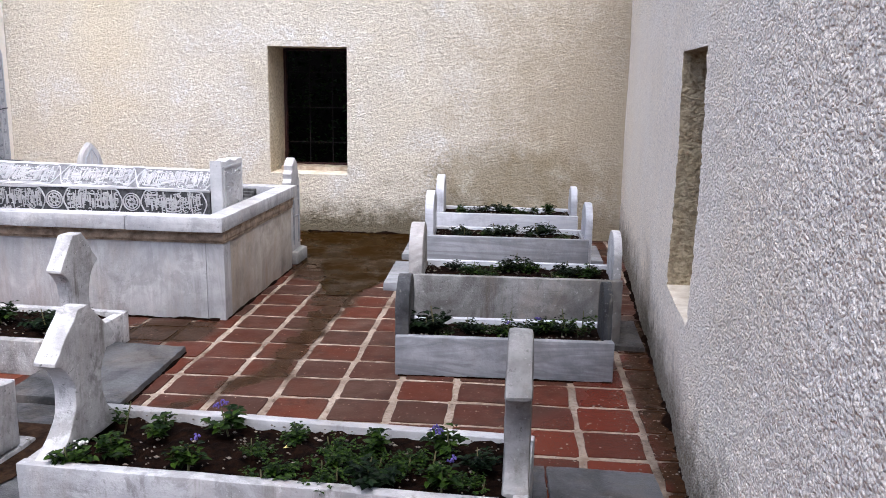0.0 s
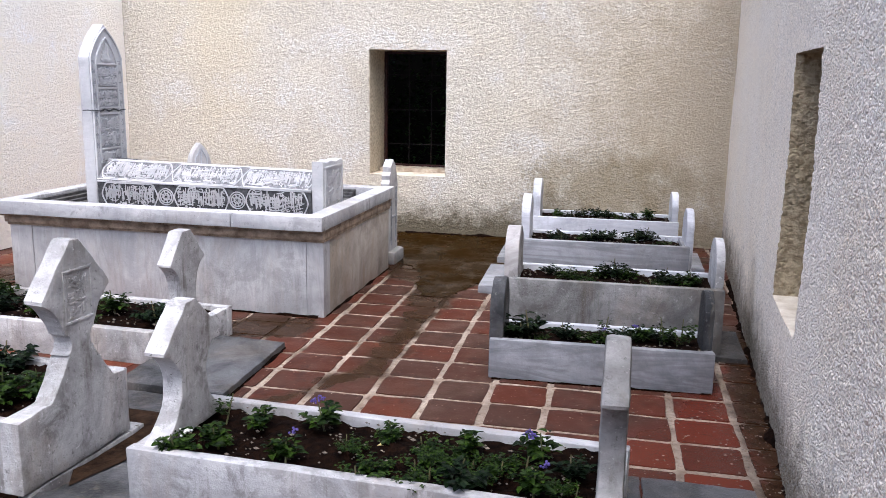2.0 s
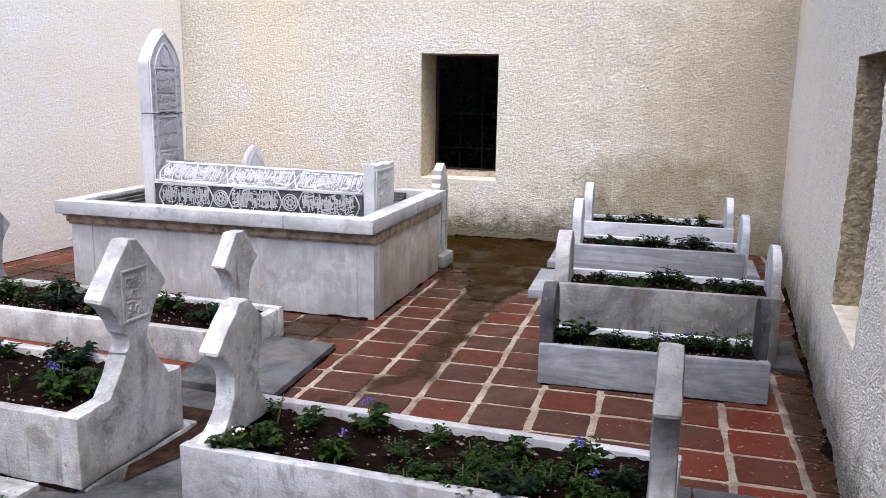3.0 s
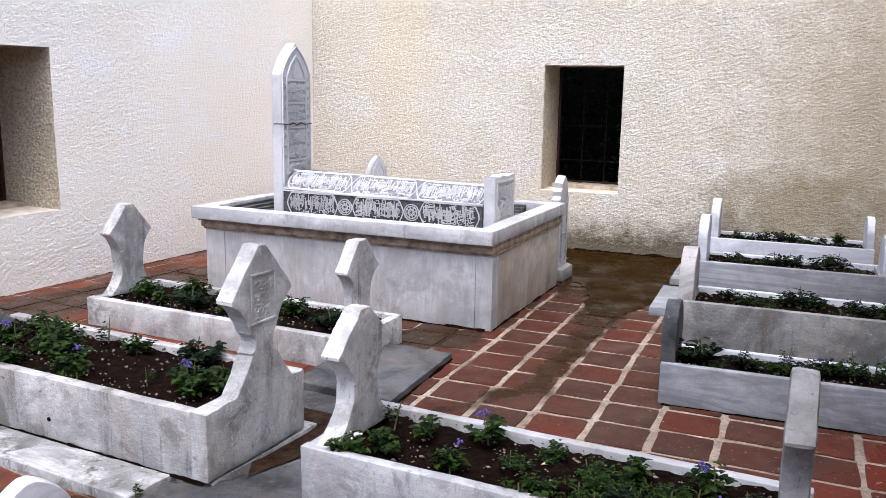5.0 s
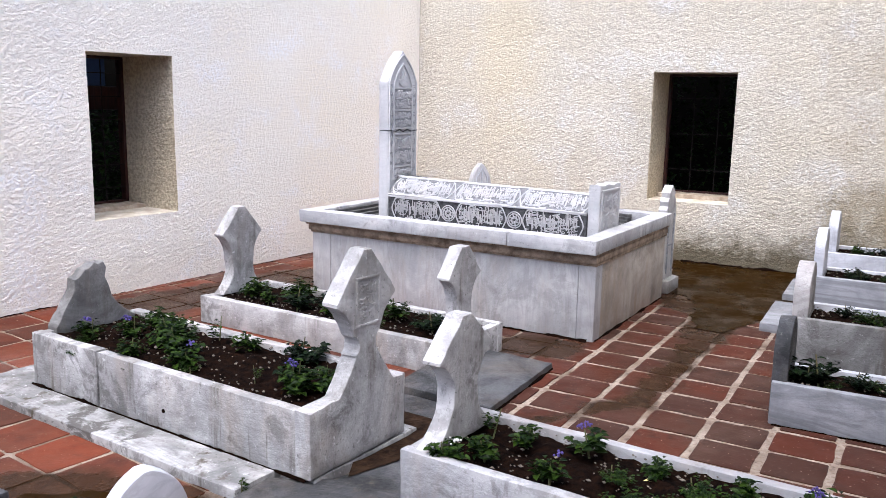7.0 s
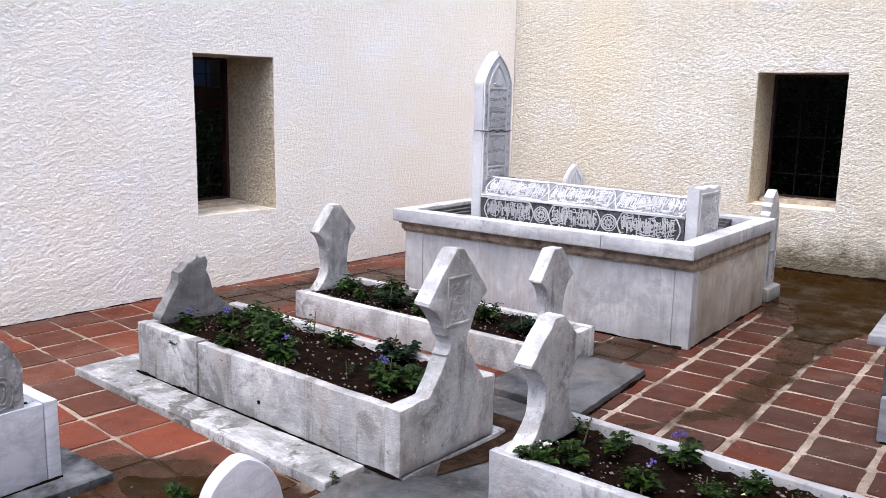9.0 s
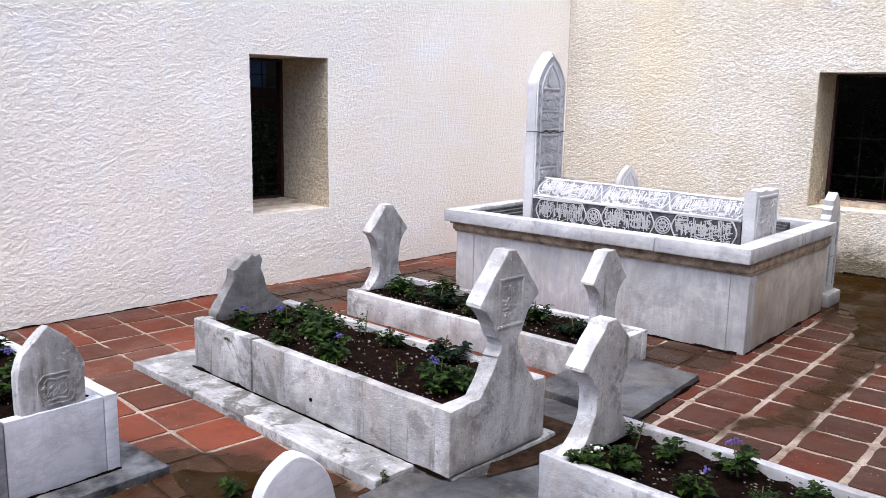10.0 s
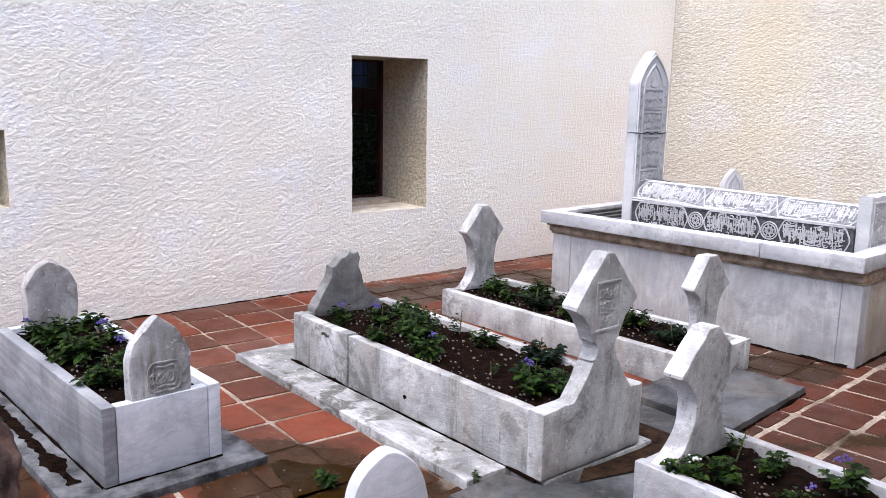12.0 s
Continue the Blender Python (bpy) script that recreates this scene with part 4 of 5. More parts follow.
for k in range(4):
    z = TH + 0.075 - 0.018 * k
    ribs.append(box(x0 + RW + 0.055 * k, x0 + RW + 0.055 * (k + 1) - 0.008, y0 + RW, y1 - RW, TH - 0.02, z, 0.004))
    ribs.append(box(x1 - RW - 0.04 * (k + 1) + 0.006, x1 - RW - 0.04 * k, y0 + RW, y1 - RW, TH - 0.02, z, 0.004))
    ribs.append(box(x0 + RW + 0.22, x1 - RW - 0.16, y1 - RW - 0.05 * (k + 1) + 0.006, y1 - RW - 0.05 * k, TH - 0.02, z, 0.004))
part("inner_moulding", join(ribs), M_BLACK, tomb, "blackened stepped moulding inside the rim")
part("bed", box(x0 + 0.1, x1 - 0.1, y0 + 0.1, y1 - 0.1, TH - 0.05, TH + 0.02, 0), M_BLACK, tomb, "black weathered stone bed")

SX0, SX1, SY, SW = -1.90, -0.22, 0.36, 0.44
sarc = thing("sarcophagus", TM, "carved white marble sarcophagus with darkened ground", "sarcophagus")


def sarc_section(s):
    """Cross-section (y, z): base, upright side, slanting shoulder, narrow ridge. s: 0 at the head, 1 at the foot."""
    zb, zm, zt = TH + 0.01, 0.815 - 0.025 * s, 0.955 - 0.095 * s
    return [(SY, zb), (SY - 0.004, zm), (SY + 0.155, zt), (SY + SW - 0.155, zt), (SY + SW + 0.004, zm), (SY + SW, zb)]


a, b = sarc_section(0), sarc_section(1)
bm = bmesh.new()
va = [bm.verts.new((SX0, y, z)) for y, z in a]
vb = [bm.verts.new((SX1, y, z)) for y, z in b]
for i in range(6):
    j = (i + 1) % 6
    bm.faces.new((va[i], vb[i], vb[j], va[j]))
bm.faces.new(va[::-1])
bm.faces.new(vb)
bmesh.ops.recalc_face_normals(bm, faces=bm.faces[:])
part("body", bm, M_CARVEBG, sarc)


def face_frame(s0, s1, lo, hi):
    """A frame on one long side of the sarcophagus: local y along it, local z up it, x outward."""
    p = Vector((SX0 + (SX1 - SX0) * s0, *sarc_section(s0)[lo]))
    q = Vector((SX0 + (SX1 - SX0) * s1, *sarc_section(s1)[lo]))
    up = Vector((0, sarc_section(s0)[hi][0] - sarc_section(s0)[lo][0], sarc_section(s0)[hi][1] - sarc_section(s0)[lo][1]))
    ey = (q - p).normalized()
    ez = (up - ey * up.dot(ey)).normalized()
    ex = ey.cross(ez)
    m = Matrix((ex, ey, ez)).transposed().to_4x4()
    m.translation = (p + q) / 2
    return m, (q - p).length, up.length


for lo, hi, top in ((0, 1, False), (1, 2, True)):
    m, w, h = face_frame(0.0, 1.0, lo, hi)
    m_out = m @ pose(0.001, 0, 0)
    bands = [box(-0.001, 0.007, -w / 2, w / 2, 0.002, 0.012, 0.002), box(-0.001, 0.007, -w / 2, w / 2, h - 0.014, h - 0.002, 0.002)]
    part("border", moved(join(bands), m_out), M_RELIEF, sarc)
    if top:
        part("sunken_ground", moved(box(-0.004, 0.0008, -w / 2, w / 2, 0.004, h - 0.004, 0), m_out), M_CARVEBG2, sarc, "greyish sunken ground")
    cuts = (0.0, 0.34, 0.67, 1.0) if top else (0.02, 0.295, 0.37, 0.63, 0.705, 0.99)
    for i in range(len(cuts) - 1):
        s0, s1 = cuts[i], cuts[i + 1]
        c, ww = (-w / 2 + w * (s0 + s1) / 2), w * (s1 - s0) - 0.02
        if not top and i in (1, 3):
            lines = []
            for r in (0.06, 0.045, 0.024):
                lines.append(([(r * math.cos(k * 0.35), r * math.sin(k * 0.35)) for k in range(19)], 0.004))
            for k in range(8):
                lines.append(([(0.01 * math.cos(k * 0.785), 0.01 * math.sin(k * 0.785)), (0.05 * math.cos(k * 0.785 + 0.3), 0.05 * math.sin(k * 0.785 + 0.3))], 0.003))
            part("rosette", moved(ribbons(lines, 0.008), m_out @ pose(0, c, h / 2)), M_RELIEF, sarc, "round carved rosette")
        else:
            rel = join([strokes(ww - 0.05, h - 0.048, 60 + 10 * lo + i, 1.8 if top else 1.7, 0.008, 1), moved(ribbons([cartouche(ww, h - 0.036)], 0.007), pose(0, 0, -0.006))])
            part("carving", moved(rel, m_out @ pose(0, c, 0.024)), M_RELIEF, sarc, "raised carved bands between dark grooves")

hw = 0.205
head_out = [(hw, TH + 0.01), (hw, 1.70)] + curve_to((hw, 1.70), (0.0, 1.945), -0.06) + curve_to((0.0, 1.945), (-hw, 1.70), -0.06)[1:] + [(-hw, TH + 0.01)]
hs = thing("headstone", TM @ pose(-1.965, SY + SW / 2, 0), "tall pointed marble headstone with carved panels, cracked across", "headstone")
part("stone_body", prism([(y, z) for y, z in head_out], -0.045, 0.045, 0.012, wear=0.003, seed=30), M_RELIEF, hs)
def arch_line(half, spring, tip, z0, hw):
    """A pointed arch on two straight legs."""
    pts = [(half, z0), (half, spring)] + curve_to((half, spring), (0.0, tip), -0.08)[1:] + curve_to((0.0, tip), (-half, spring), -0.08)[1:] + [(-half, z0)]
    return (pts, hw)


lines = [arch_line(0.19, 1.70, 1.915, 0.66, 0.006), arch_line(0.13, 1.66, 1.845, 0.93, 0.008)]
for z in (0.93, 1.03, 1.29, 1.335, 1.48, 1.655):
    lines.append(([(-0.127, z), (0.127, z)], 0.006))
part("border", moved(ribbons(lines, 0.010), pose(0.045, 0, 0)), M_RELIEF, hs)
for side in (-1, 1):
    sg = part("panel_ground", box(0.0445, 0.0475, side * 0.16 - 0.019, side * 0.16 + 0.019, 0.98, 1.68, 0), M_CARVEBG3, hs, "sunken ground, greyer than the bands on it")
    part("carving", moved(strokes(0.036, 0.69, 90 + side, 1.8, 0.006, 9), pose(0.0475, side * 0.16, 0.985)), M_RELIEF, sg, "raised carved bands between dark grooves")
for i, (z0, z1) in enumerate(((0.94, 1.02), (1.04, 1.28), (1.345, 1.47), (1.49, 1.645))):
    pg = part("panel_ground", box(0.0445, 0.0475, -0.12, 0.12, z0, z1, 0), M_CARVEBG3, hs, "sunken ground, greyer than the bands on it")
    part("carving", moved(strokes(0.232, z1 - z0 - 0.012, 80 + i, 1.9, 0.008, 1 if i == 0 else 2), pose(0.0475, 0, z0 + 0.006)), M_RELIEF, pg, "raised carved bands between dark grooves")
fan = []
for k in range(9):
    a = -1.3 + 0.325 * k
    reach = 0.135 * (1 - 0.42 * abs(math.sin(a)))
    fan.append(([(0.008 * math.sin(a), 1.672), (0.6 * reach * math.sin(a), 1.672 + 0.7 * reach * math.cos(a)), (0.72 * reach * math.sin(a * 1.1), 1.672 + reach * math.cos(a))], 0.006))
part("shell", moved(ribbons(fan, 0.012), pose(0.045, 0, 0)), M_RELIEF, hs, "carved fan under the point")
part("crack", moved(ribbons([([(-0.205, 1.322), (-0.1, 1.312), (-0.05, 1.325), (0.0, 1.308), (0.06, 1.322), (0.12, 1.31), (0.205, 1.316)], 0.0045)], 0.0105), pose(0.0455, 0, 0)), M_CARVEBG, hs, "dark crack across the stone")
part("crack", moved(ribbons([([(-0.025, 1.318), (0.01, 1.322), (0.048, 1.32)], 0.004)], 0.002), pose(-0.005, -hw, 0, 0, 0, -90)), M_CARVEBG, hs, "dark crack across the stone")

fp = thing("footstone", TM @ pose(-0.178, SY + SW / 2, 0), "square marble footstone with a carved panel", "footstone")
pw = 0.21
part("stone_body", prism([(pw, TH + 0.01), (pw, 1.0)] + [(0.12, 1.005), (0.05, 0.995), (-0.04, 1.01), (-0.12, 1.0)] + [(-pw, 1.01), (-pw, TH + 0.01)], -0.04, 0.045, 0.008, wear=0.004, seed=31), M_RELIEF, fp)
part("panel_frame", moved(frame_bars(0.36, 0.31, 0.018, 0.008), pose(0.044, 0, TH + 0.06)), M_RELIEF, fp)
tagged(part("carving", moved(strokes(0.30, 0.26, 95, 1.3, 0.007), pose(0.045, 0, TH + 0.085)), M_RELIEF, fp, "raised carved leaf bands"), kind="stuff")

# stones of the grave behind the tomb
pt = [(0.10, 0.0), (0.10, 0.80)] + curve_to((0.10, 0.80), (0.0, 0.99), -0.10) + curve_to((0.0, 0.99), (-0.10, 0.80), -0.10)[1:] + [(-0.10, 0.0)]
bs = thing("gravestone", pose(-3.49, 7.25, 0, 0, 0, -35), "slim pointed grey marble stone behind the tomb", "gravestone", "stones behind the tomb")
part("stone_body", prism(pt, -0.04, 0.04, 0.006), M_TOMB, bs)
tagged(part("carving", moved(ribbons([([(0.06, 0.80), (0.055, 0.86), (0.0, 0.945), (-0.055, 0.86), (-0.06, 0.80)], 0.006), ([(0, 0.80), (0, 0.91)], 0.005)], 0.006), pose(0.04, 0, 0)), M_CLEAN, bs), kind="stuff")
scal = [(0.13, 0.1), (0.13, 0.70), (0.10, 0.73), (0.11, 0.77), (0.075, 0.80), (0.08, 0.84), (0.04, 0.87), (0.0, 0.90), (-0.04, 0.87), (-0.08, 0.84), (-0.075, 0.80), (-0.11, 0.77), (-0.10, 0.73), (-0.13, 0.70), (-0.13, 0.1)]
bs2 = thing("gravestone", pose(-1.72, 7.25, 0, 0, 0, -3), "scalloped grey marble stone behind the tomb", "gravestone", "stones behind the tomb")
part("stone_body", prism(scal, -0.04, 0.035, 0.006, wear=0.003, seed=33), M_TOMB, bs2)
tagged(part("carving", moved(ribbons([([(-0.07, 0.16), (-0.07, 0.66)], 0.012), ([(0.07, 0.16), (0.07, 0.66)], 0.012), ([(-0.05, 0.4), (0.05, 0.4)], 0.008)], 0.008), pose(0.035, 0, 0)), M_GREY, bs2), kind="stuff")
part("base", box(-0.08, 0.09, -0.16, 0.16, 0.0, 0.11, 0.015, 0.05, 0.008), M_DIM, bs2)

# ---- plants ----
def plant_mesh(seed, radius, height, leaves, size):
    rnd = random.Random(seed)
    spots = []
    stems = max(3, leaves // 9)
    for s in range(stems):
        a = rnd.uniform(0, 6.28)
        rr = radius * math.sqrt(rnd.random()) * 0.75
        top = Vector((rr * math.cos(a), rr * math.sin(a), height * rnd.uniform(0.6, 1.0) * (1 - 0.4 * (rr / radius))))
        for k in range(leaves // stems):
            f = 0.25 + 0.75 * (k + 1) / (leaves // stems)
            p = Vector((top.x * (0.4 + 0.6 * f), top.y * (0.4 + 0.6 * f), top.z * f))
            spots.append((p, k * 2.4 + rnd.uniform(-0.5, 0.5) + s, rnd.uniform(-0.15, 0.55) * (1.2 - f * 0.6) , size * rnd.uniform(0.7, 1.25) * (1.15 - 0.45 * f)))
    return spots, rnd


def plant(m, seed, radius, height, leaves, size, mat, label, flowers=0, petal=None):
    p = thing("flowering_plant" if flowers else "plant", m, label, "plant", "plants on the graves")
    spots, rnd = plant_mesh(seed, radius, height, leaves, size)
    ob = new("foliage", scatter_leaves("foliage", mat, spots, rnd))
    ob.parent = p
    bm = bmesh.new()
    for k in range(1):
        x, y = rnd.uniform(-radius, radius) * 0.3, rnd.uniform(-radius, radius) * 0.3
        bmesh.ops.create_cone(bm, segments=5, radius1=0.004, radius2=0.002, depth=height, matrix=pose(x, y, height * 0.38, rnd.uniform(-12, 12), rnd.uniform(-12, 12), 0))
    st = part("stem", bm, M_STEM, p)
    for k in range(flowers):
        bm = bmesh.new()
        a = rnd.uniform(0, 6.28)
        c = Vector((radius * 0.35 * math.cos(a), radius * 0.35 * math.sin(a), height * rnd.uniform(0.8, 0.98)))
        for j in range(12):
            d = Vector((rnd.gauss(0, 0.007), rnd.gauss(0, 0.007), rnd.gauss(0, 0.004)))
            bmesh.ops.create_icosphere(bm, subdivisions=1, radius=rnd.uniform(0.003, 0.0045), matrix=Matrix.Translation(c + d))
        part("flower_head", bm, petal or M_FLOWER, st, "small violet flower head" if petal is None else "small white blossom")
    return p


V = {
    "leafy": plant(pose(0, 0, 0), 1, 0.085, 0.09, 72, 0.042, M_LEAF, "leafy green bedding plant in the soil"),
    "bushy": plant(pose(0, 0, 0), 2, 0.105, 0.12, 130, 0.040, M_LEAF, "bushy green bedding plant in the soil"),
    "violet": plant(pose(0, 0, 0), 3, 0.085, 0.11, 76, 0.040, M_LEAF, "bedding plant with small violet flowers", 2),
    "violet_low": plant(pose(0, 0, 0), 4, 0.09, 0.085, 76, 0.042, M_LEAF, "bedding plant with small violet flowers", 1),
    "dark": plant(pose(0, 0, 0), 5, 0.095, 0.11, 100, 0.042, M_LEAF2, "dark green bedding plant in the soil"),
    "mat": plant(pose(0, 0, 0), 6, 0.12, 0.05, 220, 0.019, M_LEAF, "low mat of small green leaves"),
    "sprig": plant(pose(0, 0, 0), 7, 0.05, 0.13, 34, 0.028, M_LEAF, "thin upright green sprig"),
    "white": plant(pose(0, 0, 0), 8, 0.075, 0.07, 84, 0.030, M_LEAF, "small plant with white blossoms", 1, M_WHITEFL),
}
used = set()
prnd = random.Random(77)


def grow(m, z, rows):
    """rows: kind, x, y, size; in the grave's frame."""
    for kind, x, y, s in rows:
        p = m @ pose(x, y, z, prnd.uniform(-6, 6), prnd.uniform(-6, 6), prnd.uniform(0, 360))
        s *= prnd.uniform(0.92, 1.1) * 1.15
        if kind in used:
            ob = copy_thing(V[kind], p)
        else:
            ob = V[kind]
            used.add(kind)
        ob.matrix_basis = p @ Matrix.Scale(s, 4)


grow(NEAR, 0.222, [("leafy", -0.59, -0.15, 1.0), ("leafy", -0.53, 0.08, 0.9), ("violet", -0.29, 0.13, 1.0), ("violet_low", -0.31, -0.16, 1.0), ("mat", -0.12, 0.0, 0.9),
                   ("bushy", 0.0, 0.10, 0.7), ("mat", 0.17, 0.06, 1.0), ("leafy", 0.31, 0.08, 0.9), ("violet", 0.58, 0.1, 1.0), ("violet_low", 0.60, -0.16, 1.0), ("mat", 0.19, -0.09, 1.1),
                   ("mat", 0.44, -0.08, 1.1), ("white", -0.71, -0.215, 1.1), ("mat", 0.0, -0.19, 1.1), ("mat", 0.21, -0.2, 1.1), ("dark", 0.36, -0.19, 0.9), ("sprig", -0.70, 0.1, 0.9), ("mat", 0.32, -0.02, 1.0), ("mat", 0.5, 0.0, 1.0), ("dark", 0.72, 0.0, 0.9), ("mat", 0.70, -0.14, 0.9)])
grow(GA, 0.292, [("violet", -0.72, -0.16, 1.1), ("violet", -0.55, -0.02, 1.2), ("bushy", -0.62, 0.2, 1.1), ("bushy", -0.28, -0.24, 0.9), ("bushy", -0.30, 0.02, 1.2), ("bushy", -0.12, -0.06, 1.3), ("violet_low", 0.06, -0.17, 1.2),
                 ("sprig", -0.15, 0.20, 1.2), ("leafy", 0.10, 0.16, 1.1), ("bushy", -0.42, 0.16, 1.0), ("dark", 0.48, 0.22, 1.2), ("bushy", 0.76, -0.12, 1.1), ("violet", 0.66, -0.05, 1.1), ("bushy", 0.82, 0.02, 0.9), ("mat", -0.7, -0.24, 0.8), ("sprig", 0.45, -0.1, 0.6), ("mat", 0.12, -0.22, 0.8)])
grow(GB, 0.152, [("bushy", -0.78, -0.03, 1.2), ("leafy", -0.58, -0.12, 1.1), ("bushy", -0.45, 0.05, 1.4), ("dark", -0.28, -0.12, 1.3), ("dark", -0.15, 0.02, 1.2), ("leafy", 0.02, -0.14, 1.1), ("bushy", 0.40, 0.05, 1.3), ("dark", 0.72, -0.05, 1.4), ("sprig", 0.45, -0.24, 0.8), ("dark", 0.85, 0.12, 1.0)])
grow(GC, 0.325, [("violet_low", -0.51, -0.13, 1.1), ("bushy", -0.30, -0.08, 1.3), ("leafy", -0.51, 0.14, 1.1), ("violet", -0.18, 0.12, 1.2), ("bushy", 0.00, -0.10, 1.3), ("violet_low", 0.16, 0.08, 1.2), ("bushy", 0.38, -0.12, 1.2), ("violet", 0.35, 0.08, 1.1), ("leafy", -0.07, 0.0, 1.2)])
for (cx, cy, z, n, kinds) in ((0.10, 4.715, 0.18, 9, ("dark", "dark", "mat", "sprig", "violet_low")), (0.18, 5.36, 0.375, 9, ("dark", "leafy", "mat", "bushy")), (0.13, 6.62, 0.38, 8, ("dark", "mat", "dark")), (0.12, 7.72, 0.38, 8, ("dark", "dark", "leafy"))):
    grow(pose(cx, cy, 0), z, [(prnd.choice(kinds), -0.47 + 0.94 * (k + prnd.uniform(0.2, 0.8)) / n, prnd.uniform(-0.1, 0.1), prnd.uniform(0.75, 1.1)) for k in range(n)])
grow(pose(0, 0, 0), 0.18, [("sprig", 0.45, 4.68, 1.3), ("sprig", 0.55, 4.72, 1.2), ("sprig", 0.12, 4.75, 1.1), ("dark", -0.33, 4.68, 1.4)])
grow(pose(0, 0, 0), 0.0, [("sprig", -2.2, 2.56, 0.7), ("mat", -2.02, 2.80, 0.5), ("leafy", -2.62, 2.12, 0.8)])
grow(GA, 0.0, [("mat", -0.33, -0.335, 0.3)])
grow(GA, 0.27, [("mat", -0.62, -0.31, 0.45), ("mat", -0.2, -0.31, 0.4), ("mat", 0.9, -0.27, 0.4)])
grow(TM, TH + 0.02, [("mat", -1.62, 0.30, 0.7), ("mat", -0.98, 0.31, 0.5)])
dl = new("fallen_leaf", scatter_leaves("fallen_leaf", M_DRYLEAF, [((0, 0, 0), 0.3, 0.1, 0.045)], random.Random(3)))
dl.matrix_world = NEAR @ pose(-0.03, 0.03, 0.235)
tagged(dl, "fallen yellow leaf on the soil", "leaf")

# ---- rock at the edge of the walk ----
def rock(m, size, seed, label):
    bm = bmesh.new()
    bmesh.ops.create_icosphere(bm, subdivisions=5, radius=1)
    for v in bm.verts:
        c = v.co
        n = noise.fractal(c * 1.6 + Vector((seed, 0, 0)), 0.9, 2.1, 5)
        v.co = c * (1 + 0.30 * n + 0.05 * noise.fractal(c * 7, 0.8, 2.0, 4))
        v.co = Vector((v.co.x * size[0], v.co.y * size[1], max(v.co.z, -0.55) * size[2]))
        v.co.z = round(v.co.z / 0.055) * 0.055 * 0.5 + v.co.z * 0.5
    ob = new("rock", mesh_of(bm, "rock", M_ROCK, True))
    ob.matrix_world = m
    return tagged(ob, label, "rock")


rock(pose(-3.15, 0.88, 0.20, 0, 0, 20), (0.26, 0.20, 0.40), 4, "rough layered reddish-brown rock on the paving")

# ---- dirt and moss in the joints, pale flecks on the tiles ----
def dirt_line(name, ax, ay, bx, by, w, h, seed, mat, label, z0=0.0):
    """A low uneven ridge of dirt along the foot of a wall or slab."""
    n = int(math.hypot(bx - ax, by - ay) / 0.02)
    d = Vector((bx - ax, by - ay, 0)).normalized()
    s = Vector((-d.y, d.x, 0))
    vs, fs = [], []
    for i in range(n + 1):
        p = Vector((ax, ay, 0)).lerp(Vector((bx, by, 0)), i / n)
        k = 0.5 + 0.9 * (noise.noise(Vector((i * 0.11, seed, 0))) + 0.35 * noise.noise(Vector((i * 0.5, seed, 3))))
        k = max(k, 0.28)
        for o, z in ((-w * k, -0.006), (-w * k * 0.5, h * k * 0.6), (0, h * k), (w * 0.5 * k, h * k * 0.6), (w * k, -0.006)):
            q = p + s * o
            vs.append((q.x, q.y, z0 + z + 0.004 * noise.noise(Vector((q.x * 60, q.y * 60, seed)))))
    for i in range(n):
        for j in range(4):
            a = i * 5 + j
            fs.append((a, a + 1, a + 6, a + 5))
    ob = new(name, raw(name, vs, fs, mat))
    return tagged(ob, label, "dirt", kind="stuff")


def of(m, x, y):
    p = m @ Vector((x, y, 0))
    return p.x, p.y


for ln in ((*of(GA, -1.0, -0.335), *of(GA, 0.97, -0.335), 0.011, 0.016, 1, 0.042), (*of(GA, 0.985, -0.3), *of(GA, 0.985, 0.34), 0.03, 0.04, 2), (*of(GC, -0.7, -0.255), *of(GC, 0.72, -0.255), 0.012, 0.018, 3, 0.036),
           (*of(GC, 0.724, -0.25), *of(GC, 0.724, 0.25), 0.009, 0.014, 4, 0.036), (-5.42 + 0.087 * -3.5, 1.0, -5.09, 8.3, 0.014, 0.01, 5), (0.83, 3.0, 1.16, 7.2, 0.06, 0.035, 6), (-1.9, 8.66, 1.0, 8.60, 0.05, 0.03, 7),
           (-4.05, 5.49, -1.75, 5.395, 0.03, 0.02, 8), (-1.715, 5.42, -1.66, 6.95, 0.03, 0.02, 9), (-0.47, 4.50, 0.68, 4.50, 0.015, 0.012, 10), (-1.73, 3.86, -1.735, 4.73, 0.02, 0.02, 11), (*of(GC, -0.84, -0.335), *of(GC, 0.6, -0.325), 0.075, 0.012, 12, 0.036)):
    dirt_line("dirt", *ln[:7], M_SOIL, "dark dirt and moss gathered in the joint", *ln[7:])
bed = new("soil_patch", raw("soil_patch", [(-2.06, 3.36, 0.012), (-1.98, 3.02, 0.036), (-1.9, 2.86, 0.036), (-1.80, 3.12, 0.038), (-1.70, 3.42, 0.034), (-1.80, 3.60, 0.03), (-2.2, 3.64, 0.026)], [(0, 1, 2, 3, 4, 5, 6)], M_EARTH))
tagged(bed, "bare brown soil between two graves", "soil", kind="structure")
frnd = random.Random(15)
vs, fs = [], []
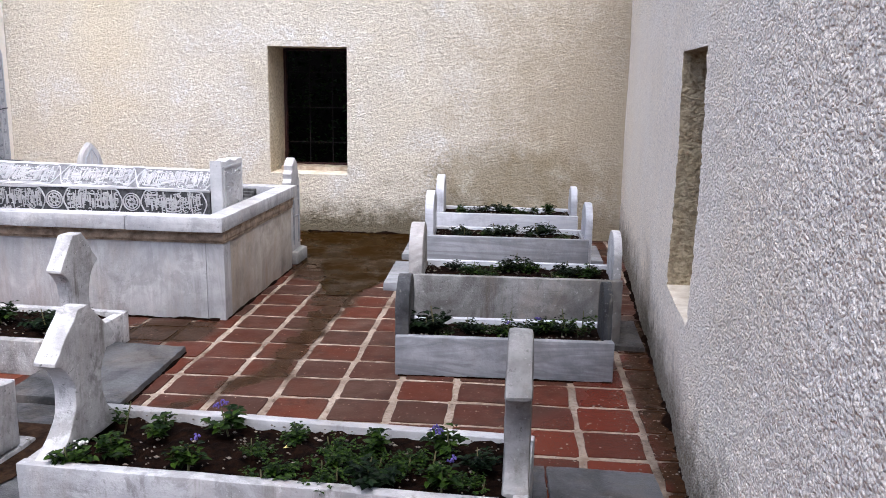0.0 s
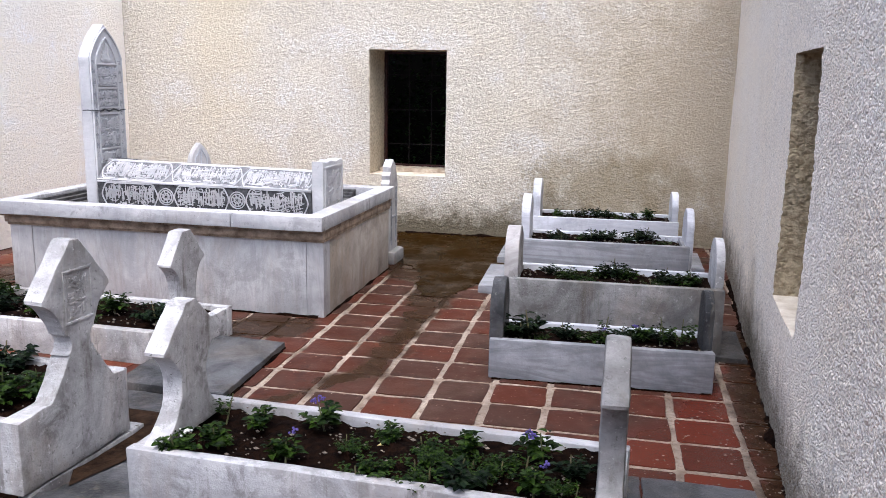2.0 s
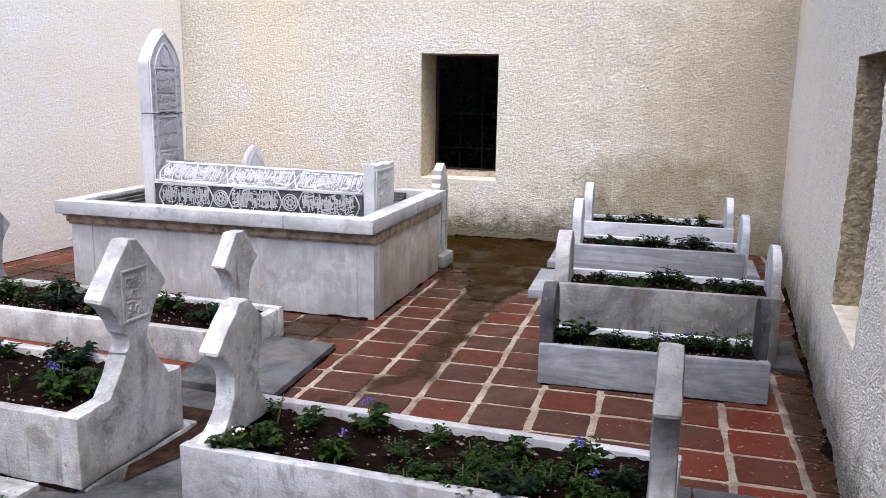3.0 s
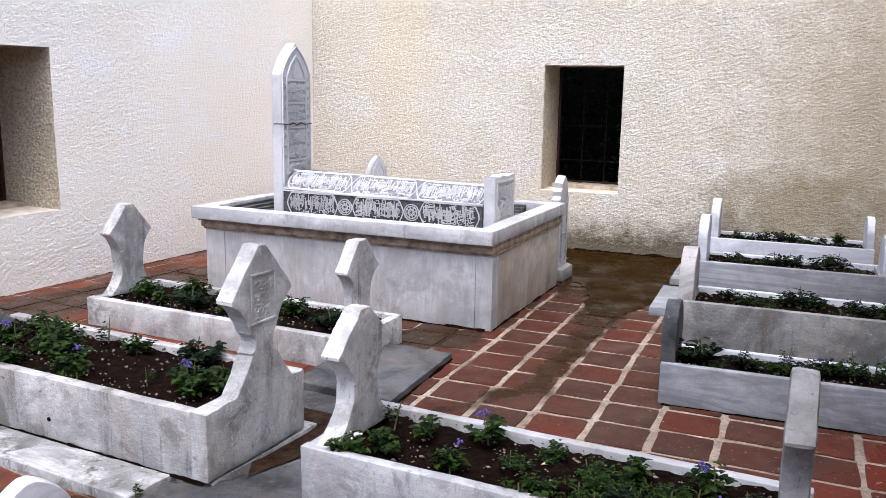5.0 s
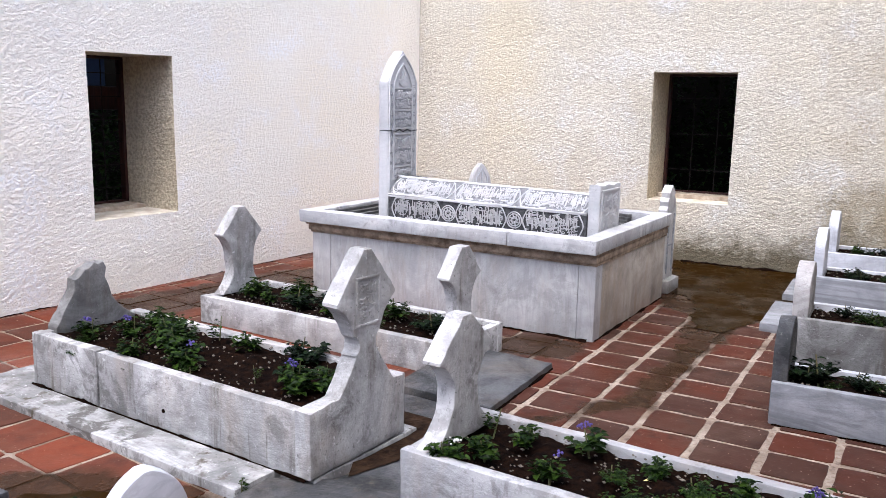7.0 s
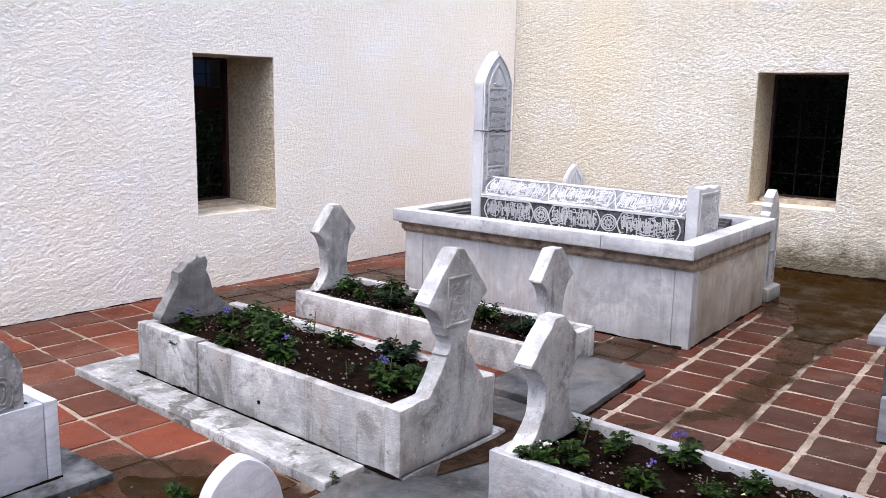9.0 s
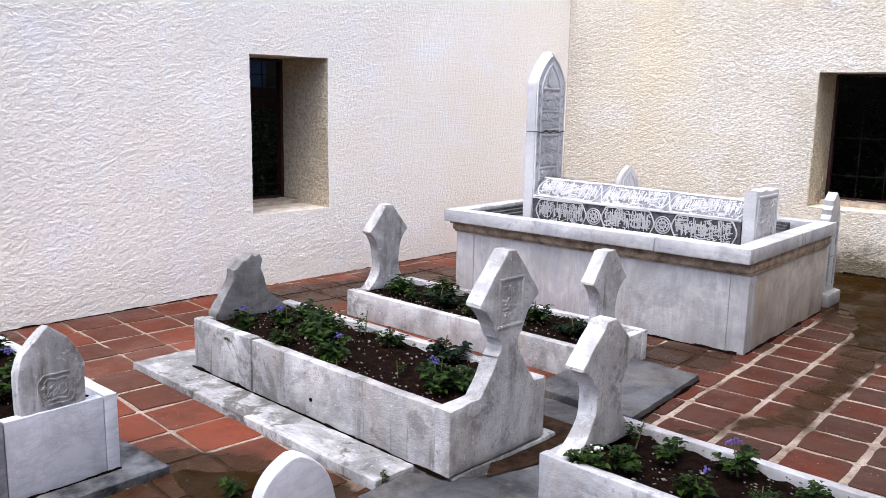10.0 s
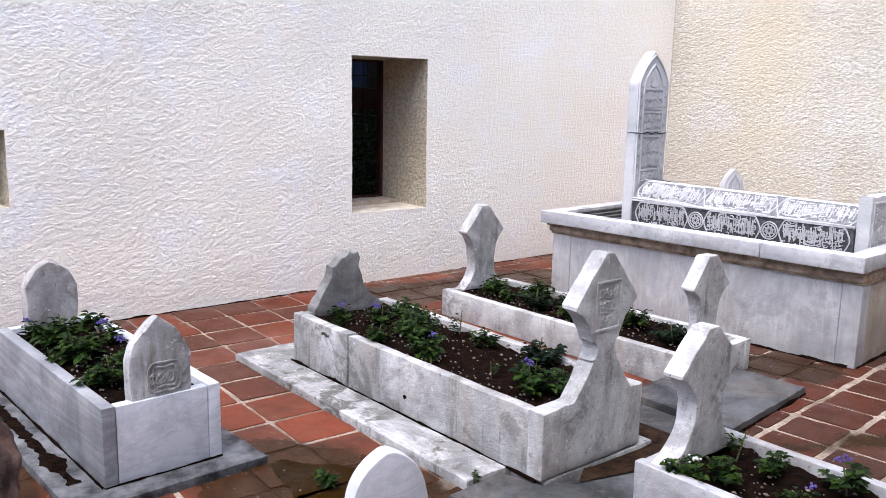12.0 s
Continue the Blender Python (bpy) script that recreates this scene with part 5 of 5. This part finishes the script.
for k in range(1300):
    if k < 1000:
        x, y = frnd.triangular(-0.2, 0.98, 0.85), frnd.uniform(3.0, 5.4)
        if 4.48 < y and x < 0.72:
            continue
    elif k < 1160:
        x, y = frnd.uniform(-2.2, 0.2), frnd.uniform(3.3, 6.5)
    else:
        x, y = frnd.uniform(-5.0, -2.3), frnd.uniform(1.2, 2.7)
    r, a, z, b = frnd.choice((0.002, 0.003, 0.004, 0.007)), frnd.uniform(0, 6.28), 0.0045, len(vs)
    for q in range(5):
        rr = r * frnd.uniform(0.6, 1.3)
        vs.append((x + rr * math.cos(a + q * 1.257), y + rr * math.sin(a + q * 1.257), z + frnd.uniform(0, 0.002)))
    fs.append((b, b + 1, b + 2, b + 3, b + 4))
fl = new("flecks", raw("flecks", vs, fs, M_PEBBLE))
tagged(fl, "pale flecks of plaster fallen on the tiles", "plaster flecks", kind="stuff")

# ---- floor: mortar bed, wet hollow, tiles ----
floor = new("floor", raw("floor", [(-6.2, -1.6, -0.004), (1.7, -1.6, -0.004), (1.7, 9.0, -0.004), (-6.2, 9.0, -0.004)], [(0, 1, 2, 3)], M_MORTAR))
tagged(floor, "terracotta tile paving with pale mortar, wet and muddy", "floor", kind="structure")


def pool(name, line, seed, z, label):
    """Shallow water along a line of (x, y, half-width), with a ragged edge."""
    left, right = [], []
    for (ax, ay, aw), (bx, by, bw) in zip(line, line[1:]):
        d = Vector((bx - ax, by - ay)).normalized()
        for i in range(24):
            f = i / 24
            x, y, w = ax + (bx - ax) * f, ay + (by - ay) * f, aw + (bw - aw) * f
            for side, out in ((1, left), (-1, right)):
                r = w * (1 + 0.4 * noise.noise(Vector((x * 3.1 + side * 5, y * 3.1, seed))) + 0.25 * noise.noise(Vector((x * 11, y * 11 + side * 3, seed))))
                out.append((x - side * d.y * r, y + side * d.x * r, z))
    n = len(left)
    ob = new(name, raw(name, left + right, [(i, i + 1, n + i + 1, n + i) for i in range(n - 1)], M_WATER))
    return tagged(ob, label, "puddle", kind="structure")


pool("water", ((-1.15, 8.74, 0.85), (-1.15, 7.6, 0.62), (-1.08, 6.7, 0.26), (-1.10, 6.1, 0.10)), 2.0, 0.004, "thin brown puddle in the paving")
pool("water", ((-2.95, 2.10, 0.03), (-2.6, 2.14, 0.2), (-2.3, 2.10, 0.03)), 6.0, 0.0045, "thin brown puddle in the paving")


def tile_mesh(k, mat):
    """A worn square tile with uneven edges."""
    rnd = random.Random(500 + k)
    hx, hy = 0.136 * rnd.uniform(0.95, 1.03), 0.131 * rnd.uniform(0.95, 1.03)
    ring = []
    for ax, ay, bx, by in ((-1, -1, 1, -1), (1, -1, 1, 1), (1, 1, -1, 1), (-1, 1, -1, -1)):
        for f in (0.03, 0.3, 0.62, 0.95):
            ring.append(((ax + (bx - ax) * f) * hx + rnd.gauss(0, 0.0028), (ay + (by - ay) * f) * hy + rnd.gauss(0, 0.0028)))
    n = len(ring)
    vs = [(x * 1.015, y * 1.015, -0.01) for x, y in ring] + [(x * 0.985, y * 0.985, 0.01 - abs(rnd.gauss(0, 0.0008))) for x, y in ring]
    fs = [(i, (i + 1) % n, n + (i + 1) % n, n + i) for i in range(n)] + [tuple(range(n, 2 * n))]
    return raw("tile", vs, fs, mat)


TILES = [tile_mesh(k, M_TILE) for k in range(14)] + [tile_mesh(k, M_TILE_RED) for k in range(14)]
trnd = random.Random(9)


def in_wall(x, y):
    return x > 0.843 + 0.0862 * (y - 3.475) + 0.12 or x < -5.42 + 0.087 * (y - 4.5) - 0.15 or y > 8.72


spots = []
for i in range(-9, 8):
    for j in range(-18, 17):
        u, v = -0.45 + 0.15 + 0.30 * i, 4.145 + 0.1435 + 0.287 * j
        spots.append((u + 0.022 * (v - 4.15), v + (0.04 * (u + 0.45) if u < -0.45 else 0.0), 1.0, -1.0, 1.0))
right_zone = [s for s in spots if s[0] > (-2.22 if s[1] < 2.75 else -2.5)]
left_zone = []
ca, sa = math.cos(radians(-7.5)), math.sin(radians(-7.5))
for i in range(-8, 12):
    for j in range(-14, 24):
        u, v = 0.165 + 0.325 * i, 0.158 + 0.312 * j
        x, y = -4.60 + u * ca - v * sa, 2.812 + u * sa + v * ca
        if x <= (-2.22 if y < 2.75 else -2.5):
            left_zone.append((x, y, 1.135, -7.5, 1.13))
picked, rest = 0, []
for x, y, sx, turn, sy in right_zone + left_zone:
    if in_wall(x, y) or y < -1.2 or (-4.0 < x < -1.8 and 5.55 < y < 6.85) or (-3.8 < x < -2.2 and 2.95 < y < 3.35):
        continue
    m = pose(x, y, -0.0095 + trnd.uniform(-0.002, 0.002), trnd.uniform(-0.35, 0.35), trnd.uniform(-0.35, 0.35), turn + trnd.uniform(-0.6, 0.6)) @ Matrix.Diagonal((sx, sy, 1, 1))
    batch = trnd.randrange(14) + (14 if sx > 1.1 else 0)
    shown = (x > -2.5 and 2.9 < y < 8.3) or (x <= -2.5 and 1.0 < y < 6.0)
    if shown and picked < 300:
        ob = new("tile", TILES[batch])
        ob.parent = floor
        ob.matrix_world = m
        picked += 1
    else:
        rest.append((m, batch))
for mat, ks in ((M_TILE, range(14)), (M_TILE_RED, range(14, 28))):
    vs, fs = [], []
    for m, k in rest:
        if k in ks:
            b, me = len(vs), TILES[k]
            vs += [m @ v.co for v in me.vertices]
            fs += [tuple(b + i for i in p.vertices) for p in me.polygons]
    far = new("tiles", raw("tiles", vs, fs, mat))
    far.parent = floor
    tagged(far, "terracotta tiles", kind="stuff")
